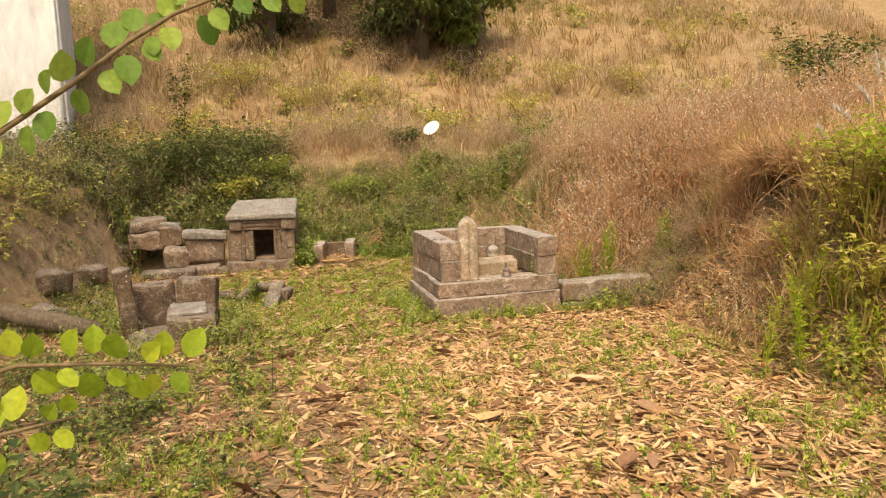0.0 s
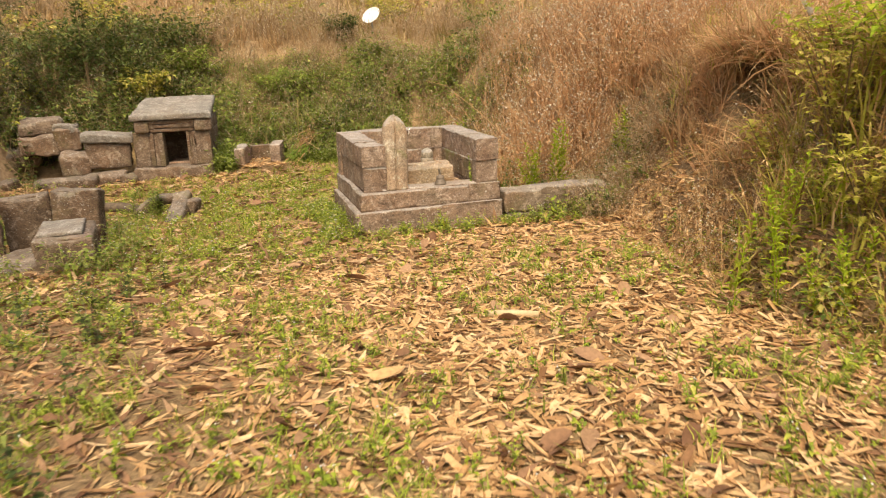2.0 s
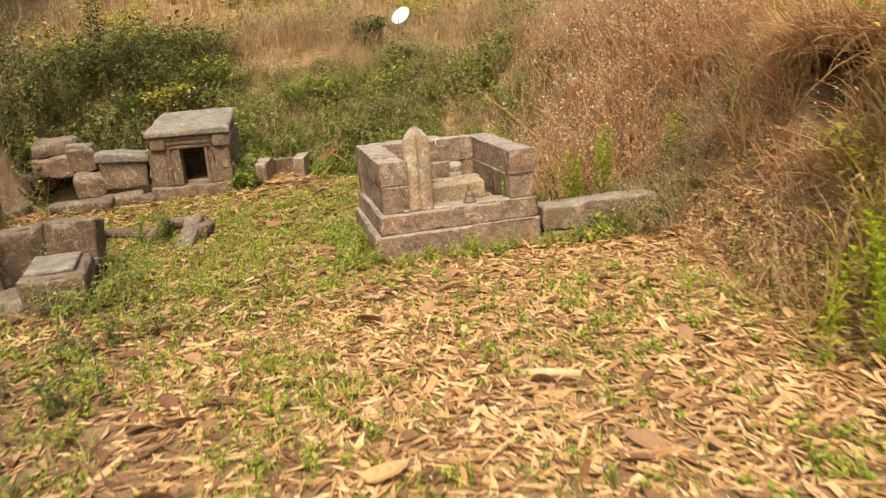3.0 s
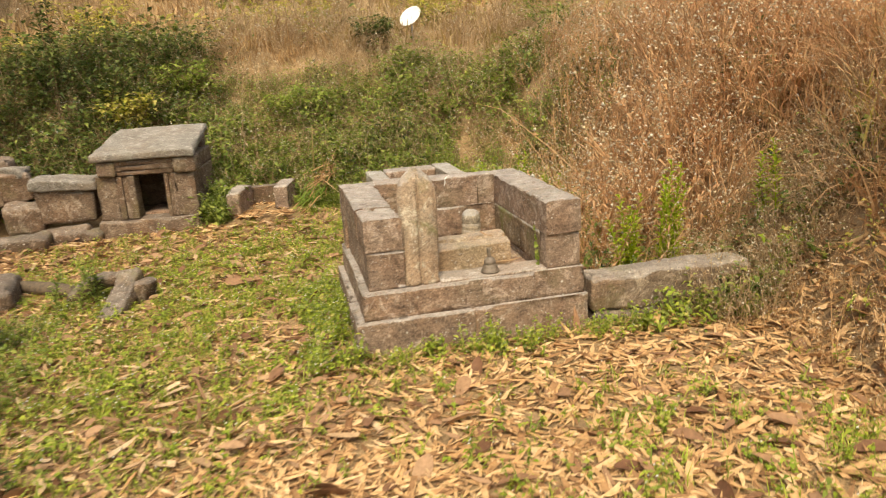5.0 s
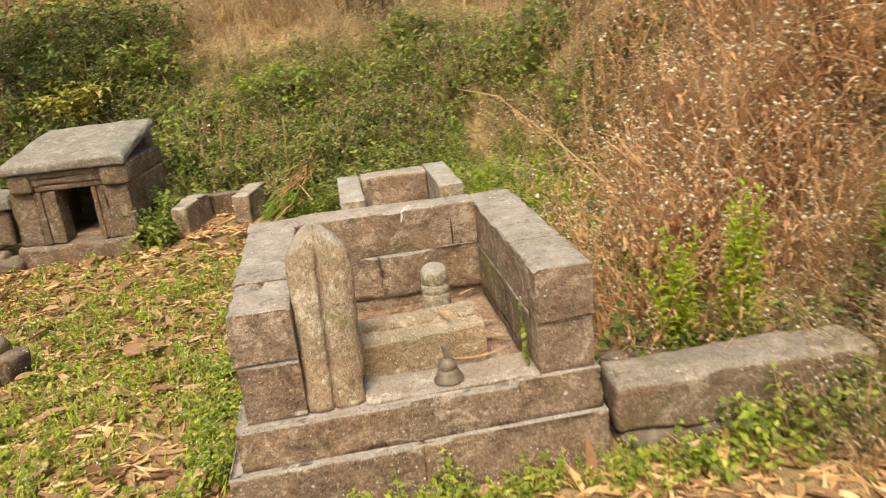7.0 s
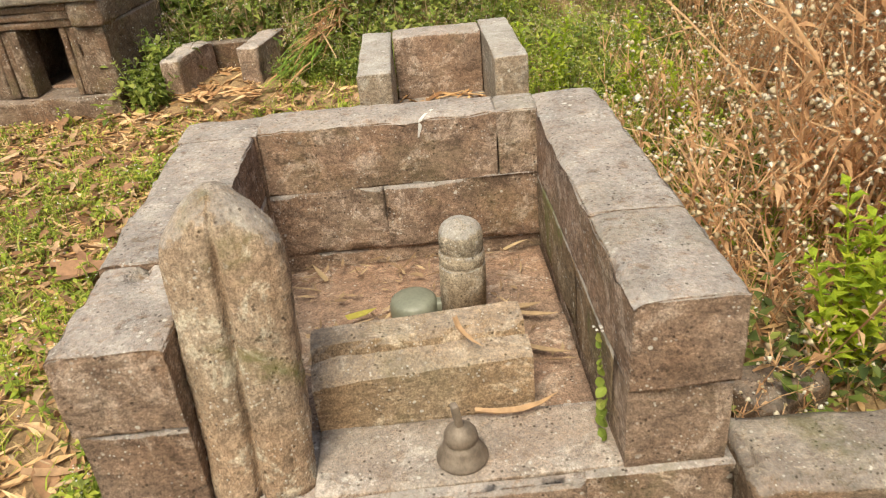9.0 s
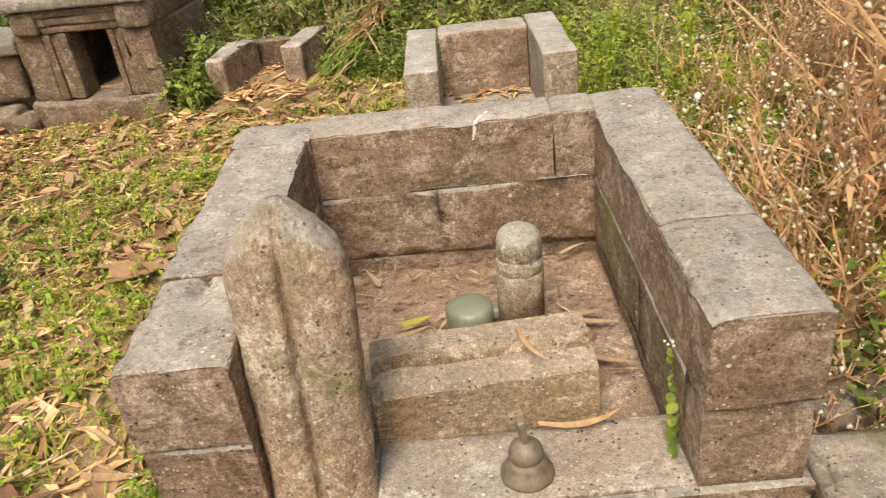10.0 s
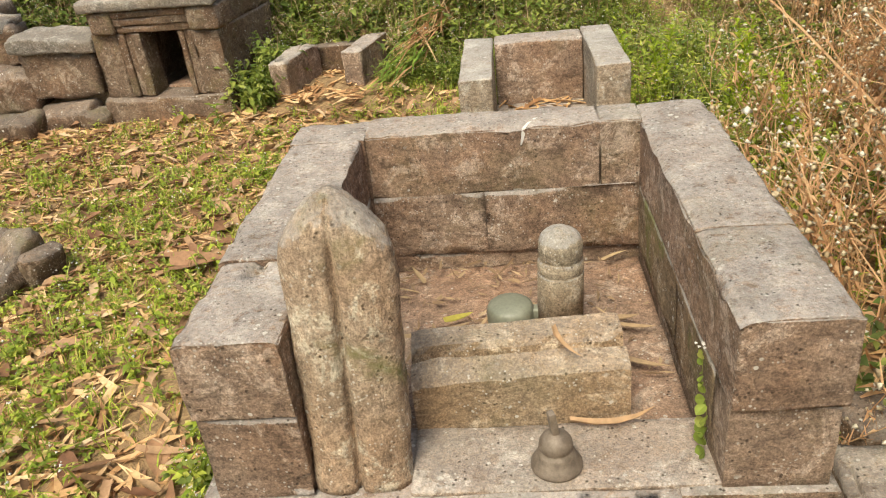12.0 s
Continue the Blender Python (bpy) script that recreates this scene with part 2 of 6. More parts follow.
def ground_material():
    m, nt, out = material("soil_and_litter")
    geo = nt.nodes.new("ShaderNodeNewGeometry")
    p = geo.outputs["Position"]
    big = tex_noise(nt, p, 0.9, 5, 0.6, 0.4)
    midn = tex_noise(nt, p, 6.0, 6, 0.65)
    fine = tex_noise(nt, p, 48.0, 5, 0.7, 1.2)
    col = ramp(nt, midn, [(0.32, (0.13, 0.08, 0.045)), (0.5, (0.24, 0.155, 0.085)), (0.68, (0.36, 0.245, 0.14))])
    straw = ramp(nt, fine, [(0.40, (0.17, 0.11, 0.06)), (0.6, (0.50, 0.35, 0.18))])
    col = mixc(nt, ramp(nt, big, [(0.38, grey(0.25)), (0.62, grey(0.8))]), col, straw)
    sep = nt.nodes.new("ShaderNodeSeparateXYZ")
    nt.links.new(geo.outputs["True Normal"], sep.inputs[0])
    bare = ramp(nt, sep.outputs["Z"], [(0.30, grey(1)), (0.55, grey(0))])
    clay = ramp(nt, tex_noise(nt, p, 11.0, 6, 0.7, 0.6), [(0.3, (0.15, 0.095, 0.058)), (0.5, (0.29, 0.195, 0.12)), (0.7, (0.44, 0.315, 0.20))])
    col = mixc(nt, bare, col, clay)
    worn = ramp(nt, tex_noise(nt, p, 0.35, 3, 0.5), [(0.5, grey(0)), (0.68, grey(0.45))])
    col = mixc(nt, worn, col, clay)
    b = node(nt, "ShaderNodeBsdfPrincipled", Base_Color=col, Roughness=0.95)
    b.inputs["Specular IOR Level"].default_value = 0.1
    bp = node(nt, "ShaderNodeBump", Height=math_node(nt, "ADD", math_node(nt, "MULTIPLY", midn, 0.6), math_node(nt, "MULTIPLY", fine, 0.4)), Strength=0.8, Distance=0.03)
    nt.links.new(bp.outputs[0], b.inputs["Normal"])
    nt.links.new(b.outputs[0], out.inputs[0])
    return m


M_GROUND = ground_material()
M_STONE = stone_material("weathered_stone", (0.095, 0.063, 0.045), (0.25, 0.177, 0.130), (0.37, 0.28, 0.215), lichen=0.88, moss=0.18, dirt=0.7)
M_STONE_DIRTY = stone_material("earthy_stone", (0.055, 0.036, 0.024), (0.115, 0.078, 0.052), (0.19, 0.135, 0.092), lichen=0.3, moss=0.3, dirt=0.6)
M_MOSSY = stone_material("mossy_stone", (0.085, 0.062, 0.038), (0.195, 0.145, 0.092), (0.30, 0.23, 0.155), lichen=0.92, moss=0.85, dirt=0.6)
M_FLOOR = stone_material("pale_floor_stone", (0.17, 0.125, 0.095), (0.295, 0.235, 0.185), (0.41, 0.35, 0.295), lichen=0.5, moss=0.03, dirt=0.4)
M_GREYSTONE = stone_material("grey_stone", (0.16, 0.13, 0.10), (0.26, 0.22, 0.175), (0.36, 0.325, 0.275), lichen=0.95, moss=0.1)
M_KERB = stone_material("kerb_stone", (0.10, 0.072, 0.05), (0.21, 0.155, 0.112), (0.32, 0.25, 0.18), lichen=0.55, moss=0.45, dirt=0.6)
M_STRAW = leafy("dry_sheath", [(0.0, (0.21, 0.105, 0.05)), (0.25, (0.42, 0.235, 0.108)), (0.6, (0.60, 0.375, 0.18)), (1.0, (0.72, 0.51, 0.29))], through=0.15, rough=0.65)
M_REDLEAF = leafy("brown_leaf", [(0.0, (0.14, 0.065, 0.035)), (0.5, (0.27, 0.145, 0.08)), (1.0, (0.42, 0.26, 0.15))], through=0.15, rough=0.7)
M_TAN = leafy("tan_sheath", [(0.0, (0.16, 0.085, 0.045)), (0.3, (0.30, 0.175, 0.095)), (0.7, (0.44, 0.29, 0.165)), (1.0, (0.58, 0.43, 0.27))], through=0.12, rough=0.7)
M_DULL = leafy("dull_leaf", [(0.0, (0.16, 0.10, 0.06)), (0.5, (0.30, 0.205, 0.12)), (1.0, (0.46, 0.34, 0.20))], through=0.1, rough=0.8)
M_GRASS = leafy("green_grass", [(0.0, (0.19, 0.26, 0.03)), (0.5, (0.34, 0.42, 0.05)), (0.88, (0.48, 0.50, 0.09)), (1.0, (0.62, 0.52, 0.20))], through=0.4)
M_FRESH = leafy("fresh_leaf", [(0.0, (0.15, 0.21, 0.035)), (0.5, (0.27, 0.33, 0.06)), (1.0, (0.44, 0.46, 0.12))], through=0.45)
M_WEED = leafy("green_weed", [(0.0, (0.10, 0.145, 0.03)), (0.5, (0.20, 0.25, 0.055)), (1.0, (0.36, 0.39, 0.10))], through=0.4)
M_DARKWEED = leafy("dark_weed", [(0.0, (0.045, 0.07, 0.02)), (0.5, (0.095, 0.125, 0.033)), (1.0, (0.19, 0.21, 0.06))], through=0.35)
M_BRIGHT = leafy("bright_leaf", [(0.0, (0.22, 0.32, 0.03)), (0.5, (0.36, 0.46, 0.04)), (1.0, (0.52, 0.56, 0.06))], through=0.5)
M_YGRASS = leafy("yellow_grass", [(0.0, (0.30, 0.30, 0.04)), (0.5, (0.50, 0.46, 0.09)), (1.0, (0.68, 0.55, 0.20))], through=0.5)
M_DRY = leafy("dry_stem", [(0.0, (0.30, 0.15, 0.07)), (0.5, (0.58, 0.34, 0.175)), (1.0, (0.80, 0.56, 0.33))], through=0.5, patch=(0.66, 0.40, 0.215), scale=2.2)
M_GREYDRY = leafy("grey_dry_stem", [(0.0, (0.30, 0.20, 0.11)), (0.5, (0.48, 0.335, 0.20)), (1.0, (0.64, 0.48, 0.31))], through=0.5)
M_GOLD = leafy("golden_grass", [(0.0, (0.30, 0.17, 0.075)), (0.5, (0.50, 0.32, 0.155)), (1.0, (0.68, 0.49, 0.28))], through=0.4, patch=(0.30, 0.25, 0.09), scale=0.5)
M_HEAD = leafy("pale_seed_head", [(0.0, (0.42, 0.31, 0.18)), (0.6, (0.60, 0.50, 0.34)), (1.0, (0.74, 0.70, 0.60))], through=0.2)
M_FLOWER = leafy("small_white_flower", [(0.0, (0.62, 0.60, 0.52)), (1.0, (0.82, 0.80, 0.78))], through=0.3)
M_PLUME = leafy("white_plume", [(0.0, (0.60, 0.54, 0.48)), (1.0, (0.80, 0.76, 0.72))], through=0.3)
# dead scrub, its colour darkened to hold the shade under the hillside trees
M_DEAD_SHADED = leafy("shaded_dead_scrub", [(0.0, (0.07, 0.05, 0.035)), (0.5, (0.14, 0.10, 0.07)), (1.0, (0.24, 0.18, 0.12))], through=0.2)
M_BARK = plain_material("bark", (0.07, 0.05, 0.035), (0.16, 0.115, 0.075), 0.9, 30, 0, 0.6)
M_TWIG = plain_material("twig_bark", (0.13, 0.085, 0.04), (0.22, 0.15, 0.07), 0.8, 40, 0, 0.4)
M_BRONZE = plain_material("tarnished_bronze", (0.13, 0.10, 0.075), (0.22, 0.175, 0.135), 0.6, 60, 0.25, 0.3)
M_JADE = plain_material("smooth_grey_green_stone", (0.16, 0.165, 0.125), (0.215, 0.22, 0.17), 0.45, 14, 0, 0.1)
M_DISH = plain_material("dish_white", (0.62, 0.61, 0.60), (0.78, 0.77, 0.76), 0.45, 6, 0, 0.05)
M_STEEL = plain_material("grey_steel", (0.25, 0.25, 0.25), (0.4, 0.4, 0.4), 0.45, 20, 0.6, 0.1)


def plaster_material():
    m, nt, out = material("stained_white_plaster")
    geo = nt.nodes.new("ShaderNodeNewGeometry")
    p = geo.outputs["Position"]
    mp = nt.nodes.new("ShaderNodeMapping")
    mp.inputs["Scale"].default_value = (1, 1, 0.35)
    nt.links.new(p, mp.inputs[0])
    n = tex_noise(nt, mp.outputs[0], 3.0, 6, 0.65, 0.5)
    f = tex_noise(nt, p, 26, 5, 0.65)
    col = ramp(nt, n, [(0.35, (0.52, 0.50, 0.485)), (0.6, (0.72, 0.70, 0.69))])
    sep = nt.nodes.new("ShaderNodeSeparateXYZ")
    nt.links.new(p, sep.inputs[0])
    low = math_node(nt, "MULTIPLY", ramp(nt, math_node(nt, "MULTIPLY", sep.outputs["Z"], 0.3), [(0.42, grey(1)), (0.72, grey(0))]),
                    ramp(nt, f, [(0.42, grey(0)), (0.6, grey(1))]))
    col = mixc(nt, math_node(nt, "MULTIPLY", low, 0.75), col, (0.26, 0.20, 0.15))
    b = node(nt, "ShaderNodeBsdfPrincipled", Base_Color=col, Roughness=0.85)
    bp = node(nt, "ShaderNodeBump", Height=f, Strength=0.3, Distance=0.01)
    nt.links.new(bp.outputs[0], b.inputs["Normal"])
    nt.links.new(b.outputs[0], out.inputs[0])
    return m


M_PLASTER = plaster_material()


# ---- mesh tools ----
def to_mesh(name, verts, faces, mats, index=None, smooth_on=True):
    me = bpy.data.meshes.new(name)
    me.from_pydata([tuple(v) for v in verts], [], [tuple(f) for f in faces])
    for mt in mats:
        me.materials.append(mt)
    if index is not None:
        me.polygons.foreach_set("material_index", list(index))
    if smooth_on:
        me.polygons.foreach_set("use_smooth", [True] * len(me.polygons))
    me.update()
    return me


def part(name, me, parent, m=None, label=""):
    ob = new(name, me)
    ob.parent = parent
    ob.matrix_basis = m or Matrix()
    if label:
        tagged(ob, label=label)
    return ob


def thing(name, x, y, z, label, category, rz=0.0, group="", kind=""):
    ob = new(name)
    ob.empty_display_size = 0.05
    ob.matrix_basis = pose(x, y, z, 0, 0, rz)
    return tagged(ob, label=label, category=category, group=group, kind=kind)


def block_mesh(name, size, mat, seed=0, r=0.006, rough=0.004, chip=0.005, step=0.03, warp=None, arris=0.0, field=None):
    """A worn stone block: rounded edges, uneven faces, chipped corners and a worn upper arris; centred on its base."""
    hx, hy, hz = (s / 2 + 0.0012 for s in size)
    r = min(r, hx * 0.9, hy * 0.9, hz * 0.9)

    def axis(h):
        n = max(2, int(round(2 * (h - r) / step)) + 1)
        inner = list(np.linspace(-(h - r), h - r, n))
        if arris and h - r > 0.04:
            inner = sorted(inner + [s * (h - r - k) for s in (-1, 1) for k in (0.005, 0.012)])
        return [-h, -h + r * 0.4] + inner + [h - r * 0.4, h]
    ax, ay, az_ = axis(hx), axis(hy), axis(hz)
    verts, index, faces = [], {}, []

    def vid(p):
        key = (round(p[0], 5), round(p[1], 5), round(p[2], 5))
        if key not in index:
            index[key] = len(verts)
            verts.append(p)
        return index[key]
    for a, b, c, fixed, sign in ((ax, ay, 2, hz, 1), (ax, ay, 2, -hz, -1), (ay, az_, 0, hx, 1), (ay, az_, 0, -hx, -1), (az_, ax, 1, hy, 1), (az_, ax, 1, -hy, -1)):
        for i in range(len(a) - 1):
            for j in range(len(b) - 1):
                quad = []
                for u, v in ((a[i], b[j]), (a[i + 1], b[j]), (a[i + 1], b[j + 1]), (a[i], b[j + 1])):
                    p = [0, 0, 0]
                    p[(c + 1) % 3], p[(c + 2) % 3], p[c] = u, v, fixed
                    quad.append(vid(tuple(p)))
                faces.append(quad if sign > 0 else quad[::-1])
    off = Vector(field) if field else Vector((seed * 3.17, seed * 1.31, seed * 2.23))
    long_x = hx > hy
    done = []
    for p in verts:
        q = Vector((max(-(hx - r), min(hx - r, p[0])), max(-(hy - r), min(hy - r, p[1])), max(-(hz - r), min(hz - r, p[2]))))
        d = Vector(p) - q
        edge = sum(abs(k) > 1e-5 for k in d)
        d.normalize()
        v = q + d * r
        n1 = noise.noise((v + off) * 7.0)
        n2 = noise.noise((v + off) * 26.0)
        push = rough * (n1 + 0.45 * n2)
        if d.z > 0.5:
            push += rough * 1.6 * noise.noise((v + off) * 4.0)
        if edge >= 2:
            push -= (chip if d.z > 0.2 else min(chip, 0.005) * 0.4) * (max(0.0, noise.noise((v + off) * 11.0) - 0.05) * 2.2 + max(0.0, noise.noise((v + off) * 40.0)) * 0.35)
        v = v + d * push
        if arris and v.z > 0:
            ex, ey = max(0.0, 1 - (hx - abs(v.x)) / 0.03), max(0.0, 1 - (hy - abs(v.y)) / 0.03)
            worn = max(ex * (0.35 if long_x else 1.0), ey * (1.0 if long_x else 0.35)) ** 2
            top = max(0.0, 1 - (hz - v.z) / 0.012)
            v.z -= arris * worn * top * (0.8 + 1.3 * noise.noise((v + off) * 14.0) + 0.7 * noise.noise((v + off) * 45.0))
        v.z += hz - 0.0012
        if warp:
            v = Vector(warp(v))
        done.append(v)
    return to_mesh(name, done, faces, [mat])


def lathe_mesh(name, profile, mat, n=28, cap=True):
    verts, faces = [], []
    for rad, z in profile:
        for i in range(n):
            a = 2 * math.pi * i / n
            verts.append((rad * math.cos(a), rad * math.sin(a), z))
    for k in range(len(profile) - 1):
        for i in range(n):
            j = (i + 1) % n
            faces.append((k * n + i, k * n + j, (k + 1) * n + j, (k + 1) * n + i))
    if cap:
        faces.append(tuple(range(n))[::-1])
        faces.append(tuple(range((len(profile) - 1) * n, len(profile) * n)))
    return to_mesh(name, verts, faces, [mat])


def tube_mesh(name, pts, radii, mat, n=8):
    pts = [Vector(p) for p in pts]
    verts, faces = [], []
    for k, p in enumerate(pts):
        d = (pts[min(k + 1, len(pts) - 1)] - pts[max(k - 1, 0)]).normalized()
        u = d.orthogonal().normalized()
        if k:
            u = (last - d * last.dot(d)).normalized()
        last = u
        w = d.cross(u)
        for i in range(n):
            a = 2 * math.pi * i / n
            verts.append(p + (u * math.cos(a) + w * math.sin(a)) * radii[k])
    for k in range(len(pts) - 1):
        for i in range(n):
            j = (i + 1) % n
            faces.append((k * n + i, k * n + j, (k + 1) * n + j, (k + 1) * n + i))
    faces.append(tuple(range(n))[::-1])
    faces.append(tuple(range((len(pts) - 1) * n, len(pts) * n)))
    return to_mesh(name, verts, faces, [mat])


class Shape:
    """Gathers thin plant pieces as triangles, each with the number of its material."""

    def __init__(self):
        self.v, self.f, self.m = [], [], []

    def ribbon(self, pts, widths, side, mat=0):
        b = len(self.v)
        side = np.asarray(side, float)
        for p, w in zip(pts, widths):
            p = np.asarray(p, float)
            self.v += [p - side * w / 2, p + side * w / 2]
        for k in range(len(pts) - 1):
            i = b + 2 * k
            self.f += [(i, i + 1, i + 3), (i, i + 3, i + 2)]
            self.m += [mat, mat]

    def blade(self, x, y, lean, az_, h, w, mat=0, curve=1.0, seg=3):
        d = np.array([math.cos(az_), math.sin(az_), 0])
        side = np.array([-d[1], d[0], 0])
        pts, wd = [], []
        for k in range(seg + 1):
            t = k / seg
            out = lean * (t ** (1 + curve)) * h
            pts.append(np.array([x, y, 0]) + d * out + np.array([0, 0, h * t * (1 - 0.35 * lean * t * t)]))
            wd.append(w * (1 - t ** 1.6) + 0.0006)
        self.ribbon(pts, wd, side, mat)

    def leaf(self, base, direction, length, width, mat=0, droop=0.25, fold=0.25):
        d = np.asarray(direction, float)
        d = d / np.linalg.norm(d)
        s = np.cross(d, [0, 0, 1.0])
        if np.linalg.norm(s) < 1e-3:
            s = np.array([1.0, 0, 0])
        s = s / np.linalg.norm(s)
        u = np.cross(s, d)
        base = np.asarray(base, float)
        b = len(self.v)
        mid = base + d * length * 0.45
        tip = base + d * length - np.array([0, 0, droop * length])
        self.v += [base, mid + s * width / 2 + u * fold * width * 0.5, mid - u * 0.02 * length, mid - s * width / 2 + u * fold * width * 0.5, tip]
        self.f += [(b, b + 1, b + 2), (b, b + 2, b + 3), (b + 1, b + 4, b + 2), (b + 2, b + 4, b + 3)]
        self.m += [mat] * 4

    def round_leaf(self, base, direction, size, mat=0, up=(0, 0, 1), width=0.85):
        """A broad rounded leaf with a fold along its midrib."""
        d = np.asarray(direction, float)
        d = d / np.linalg.norm(d)
        s = np.cross(d, np.asarray(up, float))
        s = s / (np.linalg.norm(s) + 1e-9)
        u = np.cross(s, d)
        base = np.asarray(base, float)
        b = len(self.v)
        rows = [(0.0, 0.0), (0.12, 0.30), (0.35, 0.47), (0.62, 0.46), (0.85, 0.27), (1.0, 0.0)]
        for t, w in rows:
            c = base + d * size * t - u * size * 0.10 * t * t
            self.v += [c - s * w * size * width + u * w * size * 0.22, c, c + s * w * size * width + u * w * size * 0.22]
        for k in range(len(rows) - 1):
            i = b + 3 * k
            for q in (0, 1):
                self.f += [(i + q, i + q + 1, i + q + 4), (i + q, i + q + 4, i + q + 3)]
                self.m += [mat, mat]

    def dot(self, c, r, mat=0):
        b = len(self.v)
        c = np.asarray(c, float)
        self.v += [c + np.array(o) * r for o in ((1, 0, 0), (-0.5, 0.87, 0), (-0.5, -0.87, 0), (0, 0, 0.9))]
        self.f += [(b, b + 1, b + 3), (b + 1, b + 2, b + 3), (b + 2, b, b + 3), (b, b + 2, b + 1)]
        self.m += [mat] * 4

    def arrays(self):
        return np.array(self.v, float), np.array(self.f, int), np.array(self.m, int)

    def mesh(self, name, mats):
        return to_mesh(name, self.v, self.f, mats, self.m, smooth_on=False)


def scatter(name, shapes, spots, mats, label, category, kind="stuff"):
    """Joins many small plants or leaves into one mesh. spots: rows of x, y, z, turn, tilt about x, tilt about y, size, shape number."""
    spots = np.asarray(spots, float)
    vs, fs, ms, base = [], [], [], 0
    for k, sh in enumerate(shapes):
        sp = spots[spots[:, 7].astype(int) == k]
        if not len(sp):
            continue
        v, f, mi = sh.arrays()
        n = len(sp)
        ca, sa = np.cos(sp[:, 3])[:, None], np.sin(sp[:, 3])[:, None]
        cx, sx = np.cos(sp[:, 4])[:, None], np.sin(sp[:, 4])[:, None]
        cy, sy = np.cos(sp[:, 5])[:, None], np.sin(sp[:, 5])[:, None]
        x, y, z = (v[None, :, i] * sp[:, 6][:, None] for i in range(3))
        x, y = x * ca - y * sa, x * sa + y * ca
        y, z = y * cx - z * sx, y * sx + z * cx
        x, z = x * cy + z * sy, -x * sy + z * cy
        p = np.stack([x + sp[:, 0][:, None], y + sp[:, 1][:, None], z + sp[:, 2][:, None]], -1).reshape(-1, 3)
        ff = (f[None] + (np.arange(n) * len(v))[:, None, None]).reshape(-1, 3) + base
        vs.append(p)
        fs.append(ff)
        ms.append(np.tile(mi, n))
        base += len(p)
    v, f, mi = np.concatenate(vs), np.concatenate(fs), np.concatenate(ms)
    me = bpy.data.meshes.new(name)
    me.vertices.add(len(v))
    me.vertices.foreach_set("co", v.ravel())
    me.loops.add(len(f) * 3)
    me.loops.foreach_set("vertex_index", f.ravel().astype(np.int32))
    me.polygons.add(len(f))
    me.polygons.foreach_set("loop_start", (np.arange(len(f)) * 3).astype(np.int32))
    me.polygons.foreach_set("material_index", mi.astype(np.int32))
    for mt in mats:
        me.materials.append(mt)
    me.update(calc_edges=True)
    return tagged(new(name, me), label=label, category=category, kind=kind)


def spots_in(n, x0, x1, y0, y1, weight, size=(0.8, 1.2), tilt=0.15, kinds=1, lift=0.0, patch=0.0):
    """n spots on the ground in a rectangle, thinned by a weight from 0 to 1."""
    x, y = rng.uniform(x0, x1, n), rng.uniform(y0, y1, n)
    keep = rng.random(n) < weight(x, y)
    x, y = x[keep], y[keep]
    k = len(x)
    return np.stack([x, y, ground_z(x, y) + lift, rng.uniform(0, 2 * math.pi, k), rng.normal(0, tilt, k), rng.normal(0, tilt, k),
                     rng.uniform(*size, k) * (1 if not patch else 0.35 + 1.3 * fnoise(x * patch, y * patch, 91)), rng.integers(0, kinds, k)], -1)


# ---- ground: one sheet to the horizon ----
def build_ground():
    xs = np.concatenate([[-900, -400, -180, -90, -50, -30, -20, -14, -10, -7.5, -6], np.arange(-5, -2, 0.2), np.arange(-2, 6.5, 0.08),
                         np.arange(6.5, 12, 0.25), [13, 14.5, 16, 18, 21, 25, 30, 40, 60, 100, 200, 450, 900]])
    ys = np.concatenate([[-900, -400, -180, -90, -50, -30, -18, -12, -8, -5, -3, -2, -1], np.arange(0, 3, 0.12), np.arange(3, 14.2, 0.08),
                         np.arange(14.2, 30, 0.4), [31, 33, 36, 40, 45, 52, 60, 80, 130, 250, 500, 900]])
    gx, gy = np.meshgrid(xs, ys)
    z = ground_z(gx, gy)
    z = z + 0.025 * (fnoise(gx * 9, gy * 9, 41) - 0.5) * (np.hypot(gx - 2, gy - 6) < 12)
    nx = len(xs)
    verts = np.stack([gx, gy, z], -1).reshape(-1, 3)
    idx = np.arange(len(verts)).reshape(len(ys), nx)
    faces = np.stack([idx[:-1, :-1], idx[:-1, 1:], idx[1:, 1:], idx[1:, :-1]], -1).reshape(-1, 4)
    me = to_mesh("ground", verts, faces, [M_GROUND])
    return tagged(new("ground", me), label="dry earth yard with grassy banks and a hillside", category="ground", kind="structure")


build_ground()


# ---- white house on the upper terrace ----
def build_house():
    h = thing("house", -4.73, 15.65, 0.85, "white plastered house with a stained foot above the bank", "house", rz=8)
    w = part("wall", block_mesh("wall", (4.8, 3.9, 5.2), M_PLASTER, 3, 0.02, 0.004, 0.004, 0.4), h, pose(0, 0, 0))
    part("roof", block_mesh("roof", (5.4, 4.5, 0.16), M_STEEL, 5, 0.02, 0.003, 0.0, 0.6), h, pose(0, 0, 5.2))
    part("plinth", block_mesh("plinth", (4.86, 3.96, 0.35), M_STONE_DIRTY, 6, 0.02, 0.01, 0.01, 0.3), h, pose(0, 0, -0.12))
    part("drain_pipe", tube_mesh("drain_pipe", [(2.33, -2.0, 0.15), (2.33, -2.0, 2.4), (2.32, -2.0, 5.0)], [0.03] * 3, M_DISH, 10), h, None, "pale rain pipe")


build_house()


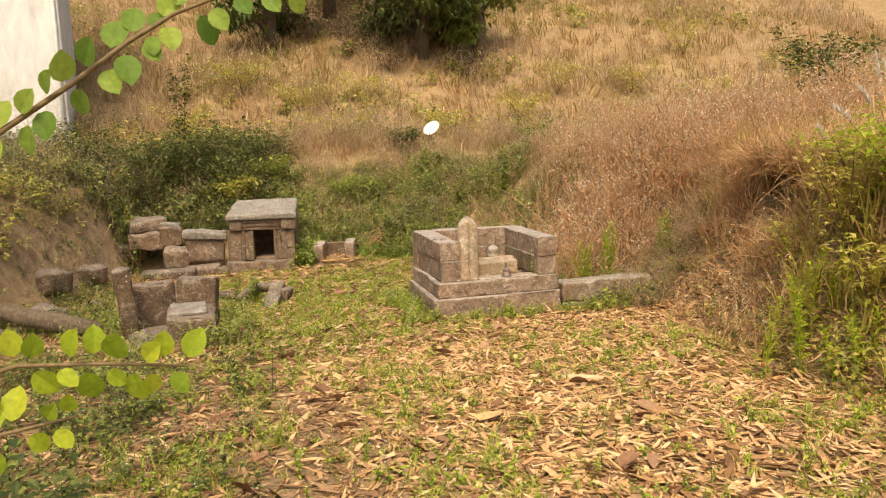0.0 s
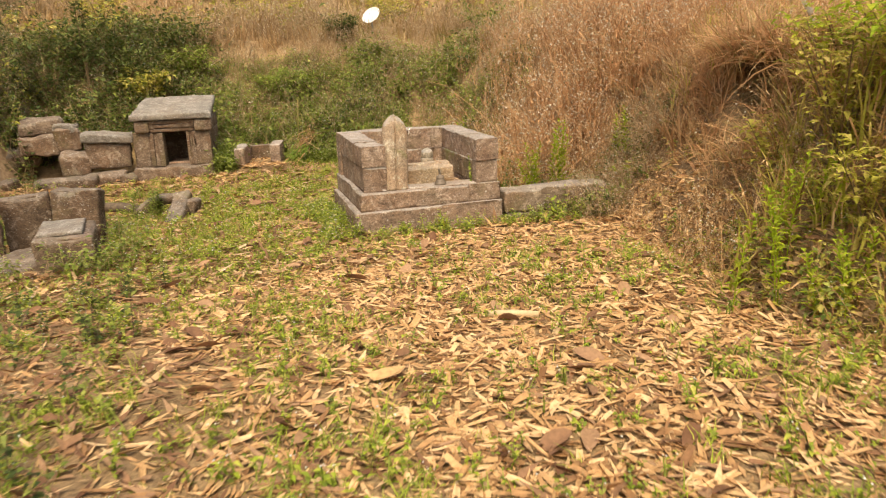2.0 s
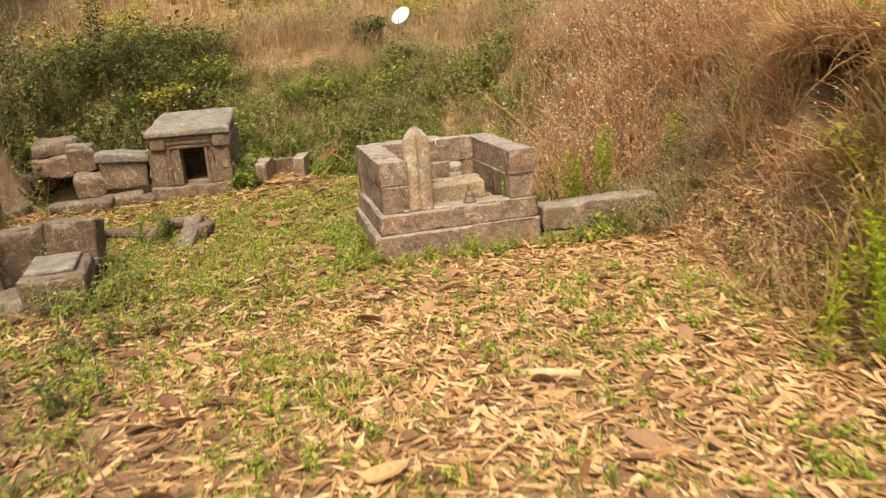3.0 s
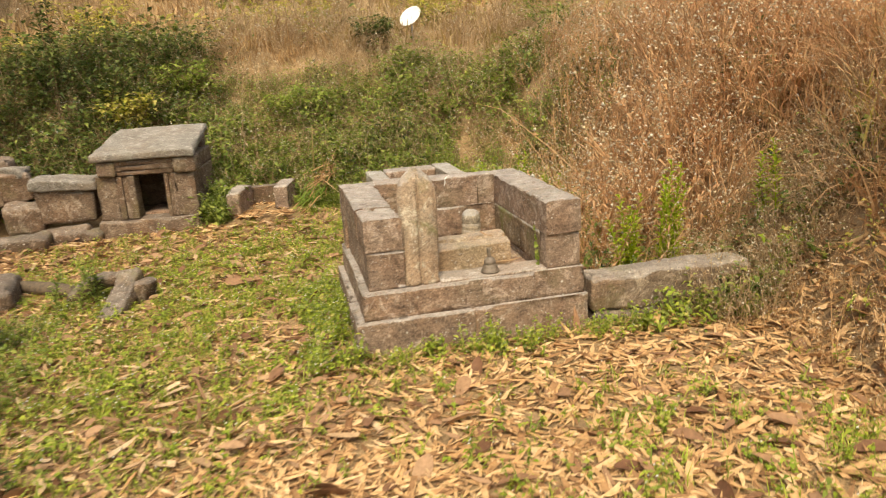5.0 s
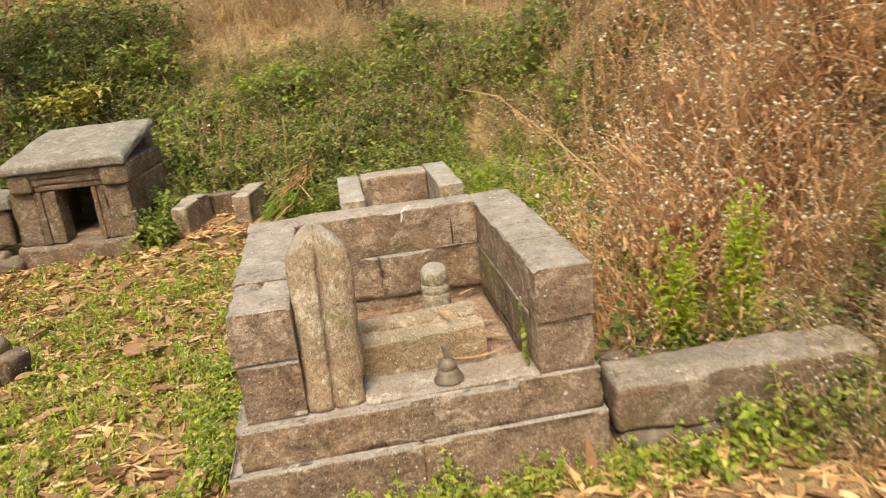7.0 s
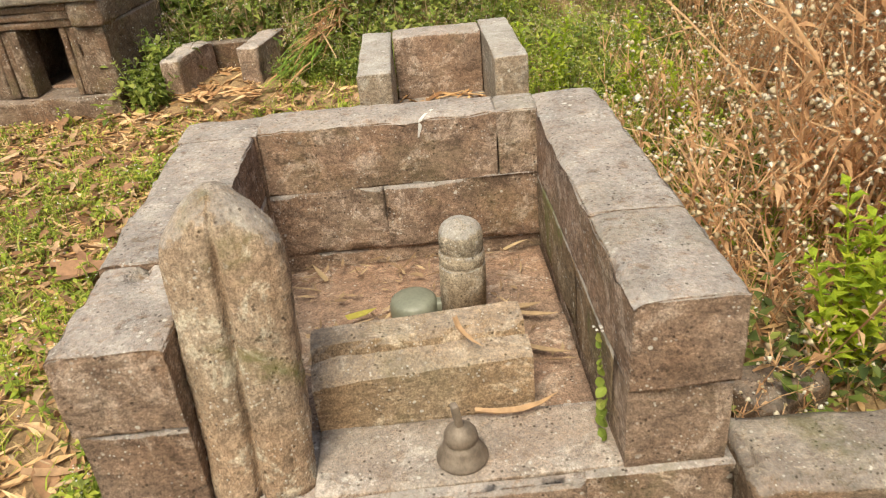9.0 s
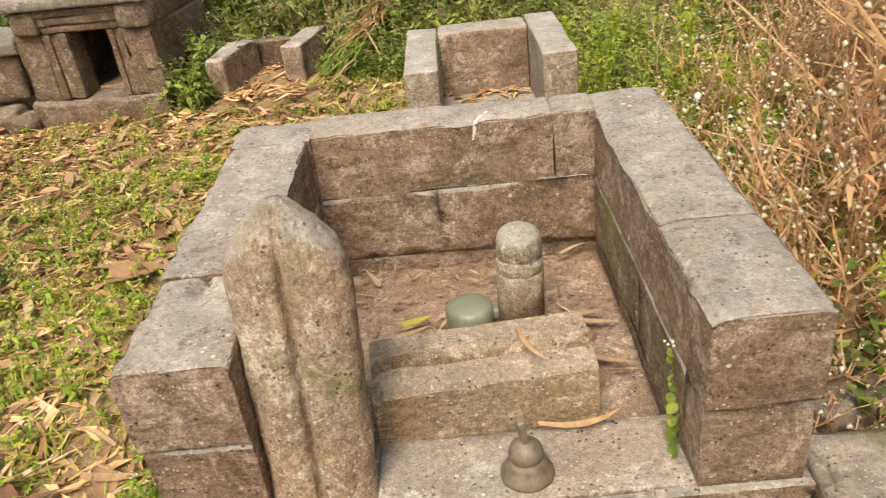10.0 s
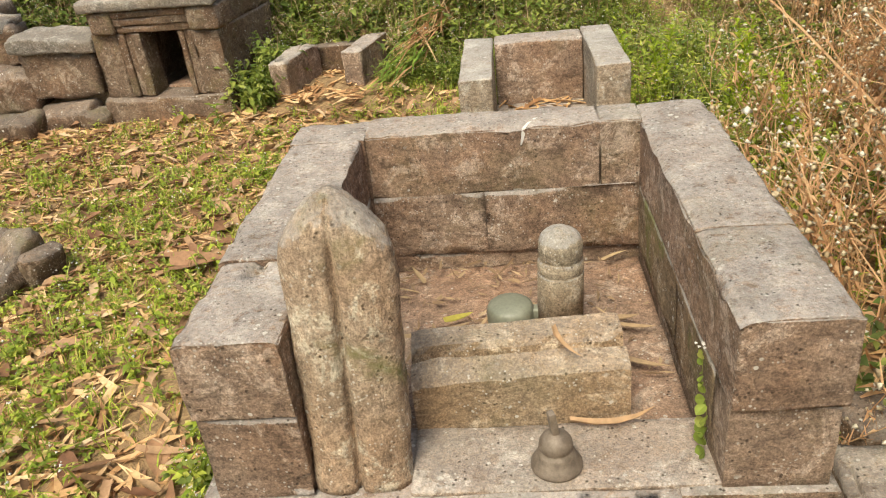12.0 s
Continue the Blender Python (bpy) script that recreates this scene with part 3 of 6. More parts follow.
# ---- main stone enclosure ----
def stone(name, parent, x0, x1, y0, y1, z0, z1, seed, mat=M_STONE, origin=(0, 0, 0), turn=0.0, r=0.0012, rough=0.0042, chip=0.004, step=0.024, warp=None, label="", arris=0.0):
    field = ((x0 + x1) / 2, (y0 + y1) / 2, (z0 + z1) / 2)
    me = block_mesh(name, (x1 - x0, y1 - y0, z1 - z0), mat, seed, r, rough, chip, step, warp, arris, field)
    return part(name, me, parent, pose((x0 + x1) / 2 - origin[0], (y0 + y1) / 2 - origin[1], z0 - origin[2], 0, 0, turn), label)


M_DUST = stone_material("trodden_dust", (0.16, 0.10, 0.07), (0.31, 0.21, 0.15), (0.46, 0.345, 0.26), lichen=0.12, moss=0.0, dirt=0.5)
BOX = (2.66, 7.78, -0.42)


def floor_mesh():
    """The uneven earth floor, banked up along the rear wall."""
    nx, ny = 40, 42
    verts, faces = [], []
    for j in range(ny):
        for i in range(nx):
            x, y = -0.33 + 0.73 * i / (nx - 1), -0.365 + 0.74 * j / (ny - 1)
            v = Vector((x, y, 0))
            z = -0.080 + 0.010 * noise.noise(v * 8) + 0.006 * noise.noise(v * 40) - 0.018 * float(smooth(0.20, 0.34, y)) * (0.8 + 0.6 * noise.noise(v * 5 + Vector((3, 3, 3))))
            verts.append((x, y, z))
    for j in range(ny - 1):
        for i in range(nx - 1):
            k = j * nx + i
            faces.append((k, k + 1, k + nx + 1, k + nx))
    rim = [k for k in range(nx)] + [nx * (j + 1) - 1 for j in range(1, ny)] + [nx * (ny - 1) + i for i in range(nx - 2, -1, -1)] + [nx * j for j in range(ny - 2, 0, -1)]
    base = len(verts)
    for k in rim:
        verts.append((verts[k][0], verts[k][1], -0.184))
    for q in range(len(rim)):
        w = (q + 1) % len(rim)
        faces.append((rim[q], base + q, base + w, rim[w]))
    return to_mesh("earth_floor", verts, faces, [M_DUST])


def dent(v):
    """A small weathered hole in the top near the joint."""
    d = math.hypot((v.x + 0.012) / 0.020, (v.y - 0.112) / 0.030)
    return (v.x, v.y, v.z - (0.055 * max(0.0, 1 - d * d) if v.z > 0.12 else 0.0))


def build_enclosure():
    e = thing("stone_shrine", *BOX, "open three-sided roofless stone shrine of weathered lichened blocks", "shrine")

    def s(x0, x1, y0, y1, z0, z1, seed, **k):
        return stone("block", e, x0, x1, y0, y1, z0, z1, seed, origin=BOX, **k)
    # lower plinth course, front and sides
    s(2.070, 2.66, 7.235, 7.60, -0.42, -0.183, 1)
    s(2.661, 3.262, 7.238, 7.60, -0.42, -0.184, 2)
    s(2.085, 2.50, 7.602, 8.34, -0.42, -0.186, 3)
    s(2.85, 3.255, 7.602, 8.32, -0.42, -0.186, 4)
    s(2.502, 2.848, 7.602, 8.33, -0.42, -0.186, 30)
    # upper plinth course with a worn front edge
    s(2.112, 2.986, 7.256, 7.455, -0.182, -0.043, 5, chip=0.02)
    s(2.988, 3.252, 7.259, 7.455, -0.183, -0.041, 6)
    s(2.118, 2.325, 7.457, 8.33, -0.185, -0.041, 7)
    s(3.068, 3.25, 7.457, 8.31, -0.185, -0.041, 8)
    s(2.327, 3.066, 8.200, 8.33, -0.185, -0.043, 34)
    part("earth_floor", floor_mesh(), e, pose(2.66 - BOX[0], 7.82 - BOX[1], 0 - BOX[2]), "dusty brown earth floor inside the shrine")
    # left wall: two courses
    s(2.150, 2.330, 7.284, 7.56, -0.040, 0.151, 10)
    s(2.152, 2.330, 7.561, 8.18, -0.040, 0.152, 11)
    s(2.146, 2.332, 7.278, 7.552, 0.153, 0.312, 12, chip=0.03, step=0.014, warp=dent, arris=0.010)
    s(2.142, 2.328, 7.556, 8.185, 0.154, 0.318, 13, chip=0.025, arris=0.008)
    s(2.135, 2.336, 8.187, 8.335, -0.040, 0.322, 33, arris=0.006)
    # right wall: two courses
    s(3.060, 3.236, 7.37, 7.70, -0.040, 0.142, 14, mat=M_MOSSY)
    s(3.060, 3.236, 7.274, 7.369, -0.040, 0.142, 35)
    s(3.060, 3.234, 7.701, 8.165, -0.040, 0.142, 15, mat=M_MOSSY)
    s(3.060, 3.242, 7.262, 7.568, 0.1425, 0.314, 16, chip=0.03, arris=0.011)
    s(3.060, 3.240, 7.570, 8.305, 0.1425, 0.317, 17, chip=0.025, arris=0.008)
    # back wall: two courses and the heavy top stone
    s(2.31, 2.645, 8.1925, 8.325, -0.042, 0.141, 18, turn=-1.2)
    s(2.6465, 3.062, 8.1845, 8.31, -0.042, 0.1415, 19, turn=-1.2)
    s(2.335, 2.957, 8.189, 8.335, 0.1425, 0.322, 20, turn=-1.2, chip=0.03, arris=0.008)
    s(2.960, 3.066, 8.181, 8.315, 0.1425, 0.320, 21, turn=-1.2, chip=0.02, arris=0.006)
    sh = Shape()
    sh.ribbon([(2.795, 8.235, 0.3265), (2.775, 8.20, 0.3265), (2.762, 8.186, 0.318), (2.758, 8.1815, 0.295), (2.752, 8.1815, 0.272)], [0.012, 0.010, 0.010, 0.009, 0.004], (1, 0.3, 0))
    sh.v = [v - np.array(BOX) for v in sh.v]
    part("white_streak", sh.mesh("white_streak", [M_FLOWER]), e, None, "white dried splash on the rear wall")
    # front step slab
    me = block_mesh("threshold_slab", (0.56, 0.17, 0.012), M_FLOOR, 22, 0.006, 0.003, 0.002, 0.03)
    part("threshold_slab", me, e, pose(2.79 - BOX[0], 7.362 - BOX[1], -0.045 - BOX[2]), "pale worn threshold slab")
    return e


build_enclosure()


def build_twin_pillar():
    """An upright stone carved as two joined round shafts under one domed head."""
    H, wide, deep = 0.580, 0.098, 0.054
    n, rings = 120, 56
    verts, faces = [], []
    for k in range(rings):
        t = k / (rings - 1)
        z = H * (1 - (1 - t) ** 1.35)
        dome = max(0.0, (z - H * 0.80) / (H * 0.20))
        sx = max(0.03, (1 - min(1.0, dome) ** 2.0) ** 0.62)
        taper = 0.93 + 0.07 * min(1.0, t * 1.8) - 0.05 * float(smooth(0.55, 0.9, t))
        for i in range(n):
            a = 2 * math.pi * i / n
            a = a - 0.36 * math.sin(2 * (a - math.pi / 2)) * -0.5
            c, sn = math.cos(a), math.sin(a)
            rr = (abs(c / wide) ** 2.9 + abs(sn / deep) ** 2.9) ** (-1 / 2.9)
            x, y = rr * c, rr * sn
            # the groove between the shafts, fading out under the head, and a shallow swell on each shaft
            fade = 1 - 0.75 * float(smooth(0.72, 0.97, z / H))
            gx = x + 0.006 - 0.005 * noise.noise(Vector((0, 0, z * 9)))
            y -= math.copysign((0.022 * math.exp(-(gx / 0.006) ** 2) + 0.006 * math.exp(-(gx / 0.022) ** 2)) * fade, sn) * min(1.0, abs(y) / 0.03)
            p = Vector((x * sx * taper, y * (0.35 + 0.65 * sx) * (sx if sx < 0.2 else 1.0) * 0.98, z))
            q = p * 10 + Vector((4, 2, 1))
            p += Vector((c, sn, 0.3 * sx)) * (0.006 * noise.noise(q) + 0.0035 * noise.noise(q * 3.3) + 0.002 * noise.noise(q * 9)) * min(1.0, sx * 2)
            p.z -= 0.03 * max(0.0, x / wide) * float(smooth(0.70, 0.98, z / H)) * sx
            verts.append(p)
    for k in range(rings - 1):
        for i in range(n):
            j = (i + 1) % n
            faces.append((k * n + i, k * n + j, (k + 1) * n + j, (k + 1) * n + i))
    faces.append(tuple(range(n))[::-1])
    faces.append(tuple(range((rings - 1) * n, rings * n)))
    me = to_mesh("carved_pillar", verts, faces, [M_PILLAR])
    ob = new("carved_pillar", me)
    ob.matrix_basis = pose(2.418, 7.335, -0.046, -5, 2.0, 3)
    return tagged(ob, label="upright twin-shafted stone with domed lichened head, leaning on shrine", category="carved stone")


M_PILLAR = stone_material("pillar_stone", (0.18, 0.125, 0.085), (0.35, 0.265, 0.19), (0.50, 0.41, 0.315), lichen=0.75, moss=0.9, dirt=0.35, axis=(3.2, 3.2, 0.6))
build_twin_pillar()


def build_beam():
    """A loose moulded stone beam: a tall front, a groove, and a lower rear step."""
    prof = [(-0.078, 0.0), (-0.080, 0.150), (-0.072, 0.160), (-0.030, 0.176), (-0.022, 0.168), (-0.012, 0.140), (-0.002, 0.172), (0.006, 0.186), (0.058, 0.194), (0.066, 0.185), (0.07, 0.0)]
    n, L = 20, 0.425
    verts, faces = [], []
    for k in range(n + 1):
        x = -L / 2 + L * k / n
        for y, z in prof:
            v = Vector((x, y, z))
            w = noise.noise(v * 9 + Vector((3, 1, 7))) * 0.006 + noise.noise(v * 31) * 0.003
            end = 0.0 if 0 < k < n else 0.004
            verts.append(Vector((x, y * (1 - end * 3) + w * (1 if y < 0 else -1), z + w * (z > 0.01) - end)))
    m = len(prof)
    for k in range(n):
        for i in range(m):
            j = (i + 1) % m
            faces.append((k * m + i, (k + 1) * m + i, (k + 1) * m + j, k * m + j))
    faces.append(tuple(range(m)))
    faces.append(tuple(range(n * m, (n + 1) * m))[::-1])
    me = to_mesh("stone_beam", verts, faces, [M_BEAM], smooth_on=False)
    ob = new("stone_beam", me)
    ob.matrix_basis = pose(2.715, 7.535, -0.078, 0, 0, 4.0)
    return tagged(ob, label="loose moulded buff stone beam lying on shrine floor", category="stone beam")


M_BEAM = stone_material("buff_stone", (0.18, 0.128, 0.08), (0.31, 0.235, 0.157), (0.44, 0.35, 0.25), lichen=0.35, moss=0.3, dirt=0.35, axis=(0.5, 3.2, 3.2))
build_beam()


def build_lingam():
    prof = [(0.056, 0.0), (0.0555, 0.145), (0.054, 0.150), (0.0515, 0.153), (0.0545, 0.157), (0.055, 0.163), (0.0545, 0.180), (0.0505, 0.185), (0.0495, 0.189), (0.0525, 0.194)]
    for k in range(1, 9):
        a = k / 8 * math.pi / 2
        prof.append((0.0525 * math.cos(a) ** 0.8 + 0.0008, 0.216 + 0.050 * math.sin(a)))
    me = lathe_mesh("votive_stone", prof, M_LINGAM, 32)
    for v in me.vertices:
        v.co += v.co.normalized() * 0.003 * noise.noise(v.co * 30)
    ob = new("votive_stone", me)
    ob.matrix_basis = pose(2.822, 7.87, -0.082, 0, 1.5, 0)
    return tagged(ob, label="round-headed grey stone post with carved rings, on shrine floor", category="votive stone")


M_LINGAM = stone_material("grey_post_stone", (0.21, 0.165, 0.12), (0.32, 0.265, 0.195), (0.42, 0.36, 0.28), lichen=0.95, moss=0.08, dirt=0.15)
build_lingam()


def build_round_stone():
    prof = [(0.055, 0.0), (0.058, 0.008), (0.059, 0.03), (0.058, 0.05), (0.055, 0.059), (0.049, 0.064), (0.035, 0.068), (0.018, 0.070), (0.002, 0.0705)]
    ob = thing("stone_basin", 2.700, 7.875, -0.085, "small smooth grey-green rounded stone with a spout", "round stone")
    part("bowl", lathe_mesh("bowl", prof, M_JADE, 28), ob)
    part("spout", block_mesh("spout", (0.055, 0.03, 0.028), M_JADE, 4, 0.008, 0.001, 0.0, 0.02), ob, pose(0.065, 0.0, 0.022))


build_round_stone()


def build_bell():
    ob = thing("temple_bell", 2.777, 7.335, -0.033, "small tarnished bronze hand bell standing on the threshold", "bell")
    prof = [(0.046, 0.0), (0.048, 0.003), (0.0475, 0.008), (0.043, 0.015), (0.0385, 0.023), (0.0355, 0.031), (0.0335, 0.037), (0.030, 0.040), (0.0285, 0.043),
            (0.0305, 0.046), (0.0312, 0.052), (0.0295, 0.060), (0.0255, 0.067), (0.019, 0.073), (0.012, 0.077), (0.006, 0.079)]
    part("body", lathe_mesh("body", prof, M_BRONZE, 28), ob)
    part("handle", block_mesh("handle", (0.011, 0.015, 0.052), M_BRONZE, 2, 0.003, 0.001, 0.001, 0.012), ob, pose(0, 0, 0.074, 0, -8, 20), "thin upright grip")


build_bell()


# ---- small rear enclosure ----
def build_rear_enclosure():
    o = (2.86, 9.95, -0.42)
    e = thing("stone_trough", *o, "small open three-sided grey stone enclosure, littered inside", "enclosure")
    stone("block", e, 2.515, 2.655, 9.42, 10.16, -0.42, 0.100, 41, origin=o, r=0.008, mat=M_GREYSTONE)
    stone("block", e, 2.665, 3.085, 10.00, 10.16, -0.42, 0.105, 42, origin=o, r=0.008)
    stone("block", e, 3.092, 3.232, 9.45, 10.18, -0.42, 0.112, 43, origin=o, r=0.008, mat=M_GREYSTONE)
    stone("block", e, 2.66, 3.088, 9.55, 9.995, -0.42, -0.20, 44, origin=o, mat=M_FLOOR)


build_rear_enclosure()


def build_stubs():
    o = (1.62, 11.0, -0.42)
    e = thing("stone_stub_enclosure", *o, "low remains of a stone enclosure half sunk in litter", "enclosure")
    stone("block", e, 1.375, 1.49, 10.64, 11.10, -0.42, -0.05, 51, origin=o, turn=-14, r=0.012, rough=0.012)
    stone("block", e, 1.79, 1.905, 10.78, 11.28, -0.42, -0.06, 52, origin=o, turn=-12, r=0.012, rough=0.012)
    stone("block", e, 1.45, 1.80, 11.12, 11.24, -0.42, -0.09, 53, origin=o, mat=M_STONE_DIRTY, turn=-8, r=0.008)


build_stubs()


# ---- small roofed shrine ----
def build_small_shrine():
    o = (0.67, 10.72, -0.42)
    e = thing("roofed_stone_shrine", *o, "small stone shrine with sloping slab roof and dark square doorway", "shrine", rz=-8)

    def s(name, x0, x1, y0, y1, z0, z1, seed, label="", **k):
        k.setdefault("rough", 0.008)
        k.setdefault("chip", 0.012)
        k.setdefault("mat", M_SHRINE)
        return stone(name, e, x0, x1, y0, y1, z0, z1, seed, origin=o, label=label, **k)
    s("base_slab", 0.235, 1.085, 10.665, 11.50, -0.42, -0.203, 61, r=0.012, rough=0.010, mat=M_SHRINE)
    s("wall_block", 0.262, 0.428, 10.70, 11.46, -0.201, 0.182, 62)
    s("wall_block", 0.922, 1.088, 10.70, 11.46, -0.201, 0.178, 63)
    s("rear_block", 0.43, 0.92, 11.33, 11.46, -0.201, 0.180, 64)
    s("inner_floor", 0.585, 0.828, 10.86, 11.328, -0.201, -0.185, 80, mat=M_DUST)
    # moulded jambs, stepped back towards the doorway
    for x0, x1, y, sd in ((0.430, 0.476, 10.70, 65), (0.478, 0.520, 10.716, 66), (0.522, 0.578, 10.703, 67), (0.832, 0.864, 10.703, 68), (0.866, 0.892, 10.716, 69), (0.894, 0.920, 10.70, 70)):
        s("jamb", x0, x1, y, y + 0.16, -0.201, 0.180, sd, r=0.006, rough=0.004, chip=0.005, label="grooved door jamb")
    # layered lintel between heavy corner blocks
    s("lintel", 0.452, 0.925, 10.69, 10.86, 0.184, 0.226, 71, r=0.008)
    s("lintel", 0.448, 0.930, 10.676, 10.86, 0.227, 0.272, 72, r=0.010)
    s("lintel", 0.450, 0.928, 10.665, 10.86, 0.273, 0.318, 81, r=0.012)
    s("corner_block", 0.292, 0.448, 10.655, 10.87, 0.184, 0.318, 73, r=0.022)
    s("corner_block", 0.932, 1.122, 10.655, 10.87, 0.182, 0.316, 74, r=0.022)
    s("wall_block", 0.27, 0.44, 10.875, 11.46, 0.184, 0.316, 75)
    s("wall_block", 0.92, 1.09, 10.875, 11.46, 0.182, 0.316, 76)
    s("rear_block", 0.444, 0.916, 11.33, 11.46, 0.184, 0.316, 77)

    def slope(v):
        t = (v.y + 0.38) / 0.76
        taper = 1 - 0.07 * max(0.0, t)
        return (v.x * taper, v.y, v.z * (1 - 0.15 * t) + 0.150 * max(0.0, t))
    s("roof_slab", 0.262, 1.130, 10.625, 11.42, 0.320, 0.385, 78, label="sloping grey lichened roof slab", r=0.016, warp=slope, step=0.04, mat=M_ROOF)
    # filler under the raised rear of the roof
    s("wall_block", 0.30, 1.06, 11.30, 11.42, 0.318, 0.44, 79)


M_SHRINE = stone_material("brown_shrine_stone", (0.07, 0.046, 0.032), (0.155, 0.107, 0.075), (0.235, 0.172, 0.122), lichen=0.25, moss=0.25, dirt=0.5)
M_ROOF = stone_material("roof_stone", (0.12, 0.102, 0.085), (0.19, 0.168, 0.145), (0.27, 0.245, 0.215), lichen=0.3, moss=0.1, dirt=0.4)
build_small_shrine()


# ---- loose stones and the broken dry wall beside the shrine ----
def loose(name, x, y, z, size, seed, label, rot=(0, 0, 0), mat=M_STONE_DIRTY, r=0.05, rough=0.022, group="fallen stones", step=0.045, warp=None):
    ob = new(name, block_mesh(name, size, mat, seed, r, rough, 0.02, step, warp))
    ob.matrix_basis = pose(x, y, z, *rot)
    return tagged(ob, label=label, category="stone", group=group)


loose("wall_stone", -0.03, 10.92, -0.19, (0.47, 0.30, 0.29), 81, "rounded brown stone block with a lichened cap", (0, 2, 3), M_SHRINE, r=0.035, step=0.03)
loose("wall_stone", -0.02, 10.90, 0.105, (0.53, 0.34, 0.09), 82, "flat grey lichened slab on rounded block", (2, 4, 4), M_ROOF, r=0.02, rough=0.018, step=0.03)
loose("wall_stone", -0.41, 10.98, 0.02, (0.24, 0.26, 0.24), 83, "squarish stone on the broken wall", (0, -6, 10), M_SHRINE, r=0.03)
loose("wall_stone", -0.43, 10.97, 0.245, (0.22, 0.22, 0.075), 84, "pale topped stone on the broken wall", (4, 4, -8), M_ROOF, r=0.02)
loose("wall_stone", -0.72, 11.10, -0.02, (0.42, 0.30, 0.22), 85, "long brown stone of the broken wall", (0, 2, -4), M_SHRINE, r=0.025)
loose("wall_stone", -0.70, 11.16, 0.205, (0.44, 0.30, 0.16), 86, "long flat stone on top of the broken wall", (0, -3, 4), M_SHRINE, r=0.025)
loose("wall_stone", -0.38, 10.88, -0.26, (0.30, 0.30, 0.28), 87, "brown stone at the foot of the wall", (0, 3, 8), M_SHRINE)
loose("wall_stone", -0.04, 10.76, -0.38, (0.40, 0.20, 0.18), 88, "low mossy stone at the foot of the wall", (0, 0, 6), M_SHRINE)
loose("wall_stone", -0.45, 10.62, -0.39, (0.62, 0.24, 0.17), 89, "long low earthy stone lying before the wall", (0, -2, -6))
loose("wall_stone", 0.16, 10.72, -0.39, (0.18, 0.18, 0.15), 90, "small mossy stone beside shrine base", (0, 4, 12), r=0.05)
# a ruined sunken enclosure: cut front stone, taller rear stones and one upright
ob = thing("cut_stone", 0.01, 7.46, -0.40, "brown cut stone block with a worn lichened top panel", "stone", rz=4)
part("body", block_mesh("body", (0.38, 0.58, 0.255), M_SHRINE, 91, 0.016, 0.010, 0.02, 0.03), ob)
part("raised_edge", block_mesh("raised_edge", (0.29, 0.44, 0.03), M_ROOF, 92, 0.01, 0.006, 0.01, 0.03), ob, pose(-0.02, 0.03, 0.256), "lichened raised panel")
loose("earthy_slab", 0.02, 7.90, -0.40, (0.34, 0.22, 0.47), 93, "earth-stained squared stone standing behind cut stone", (-6, 4, -6), M_STONE_DIRTY, r=0.02, rough=0.014)
loose("earthy_slab", -0.31, 7.98, -0.40, (0.34, 0.16, 0.44), 94, "dark earthy rear slab of the ruined enclosure", (-4, -3, 8), r=0.02, rough=0.016)
loose("upright_stone", -0.50, 7.66, -0.42, (0.14, 0.16, 0.64), 95, "narrow upright brown stone", (0, -4, 10), M_STONE_DIRTY, r=0.03)
loose("earthy_slab", -0.32, 7.50, -0.43, (0.34, 0.5, 0.12), 98, "sunken earthy floor stone between the slabs", (3, -3, 12), r=0.04)
loose("earthy_slab", -0.35, 9.15, -0.43, (0.7, 0.6, 0.17), 96, "broad earth-covered stone slab", (-4, -5, 10))
# a group of fallen carved pieces on the grass
loose("fallen_slab", 0.74, 8.70, -0.37, (0.15, 0.44, 0.10), 97, "rough brown stone slab leaning on a fragment", (24, -10, -22), M_STONE_DIRTY, r=0.02, rough=0.022, step=0.018)
loose("fallen_fragment", 0.84, 8.80, -0.39, (0.10, 0.17, 0.15), 99, "small upright stone fragment under a leaning slab", (0, 12, -24), M_STONE_DIRTY, r=0.03, rough=0.016, step=0.03)
arch = new("fallen_arch_stone", tube_mesh("fallen_arch_stone", [(-0.22, 0.03, -0.03), (-0.15, 0.02, 0.06), (-0.05, 0.01, 0.13), (0.06, 0.0, 0.165), (0.17, -0.02, 0.17)], [0.045, 0.055, 0.058, 0.055, 0.045], M_STONE_DIRTY, 9))
arch.matrix_basis = pose(0.55, 8.93, gz(0.55, 8.93) - 0.02, 0, 0, -8)
tagged(arch, label="curved dark stone fragment beside a leaning slab", category="stone", group="fallen stones")
pole = new("fallen_post", tube_mesh("fallen_post", [(-0.42, 0.26, 0.03), (-0.2, 0.12, 0.05), (0.05, -0.04, 0.05), (0.28, -0.2, 0.03)], [0.035, 0.045, 0.05, 0.04], M_BARK, 10))
pole.matrix_basis = pose(0.18, 9.25, gz(0.18, 9.25), 0, 0, 0)
tagged(pole, label="weathered round brown post lying on the grass", category="post")
# the long kerb stone
ob = thing("kerb_stone", 3.76, 7.345, -0.47, "long grey kerb stone half sunk in weeds", "kerb stone", rz=-4)
part("upper_course", block_mesh("upper_course", (0.90, 0.20, 0.20), M_KERB, 101, 0.025, 0.012, 0.02, 0.03), ob, pose(0, 0, 0.155))
part("lower_course", block_mesh("lower_course", (0.84, 0.22, 0.152), M_STONE_DIRTY, 102, 0.03, 0.010, 0.02, 0.04), ob, pose(-0.02, 0, 0))
loose("field_stone", 3.55, 7.75, gz(3.55, 7.75) - 0.06, (0.26, 0.18, 0.17), 103, "brown field stone in weeds behind the kerb", (6, 0, 20), M_STONE_DIRTY, r=0.06)


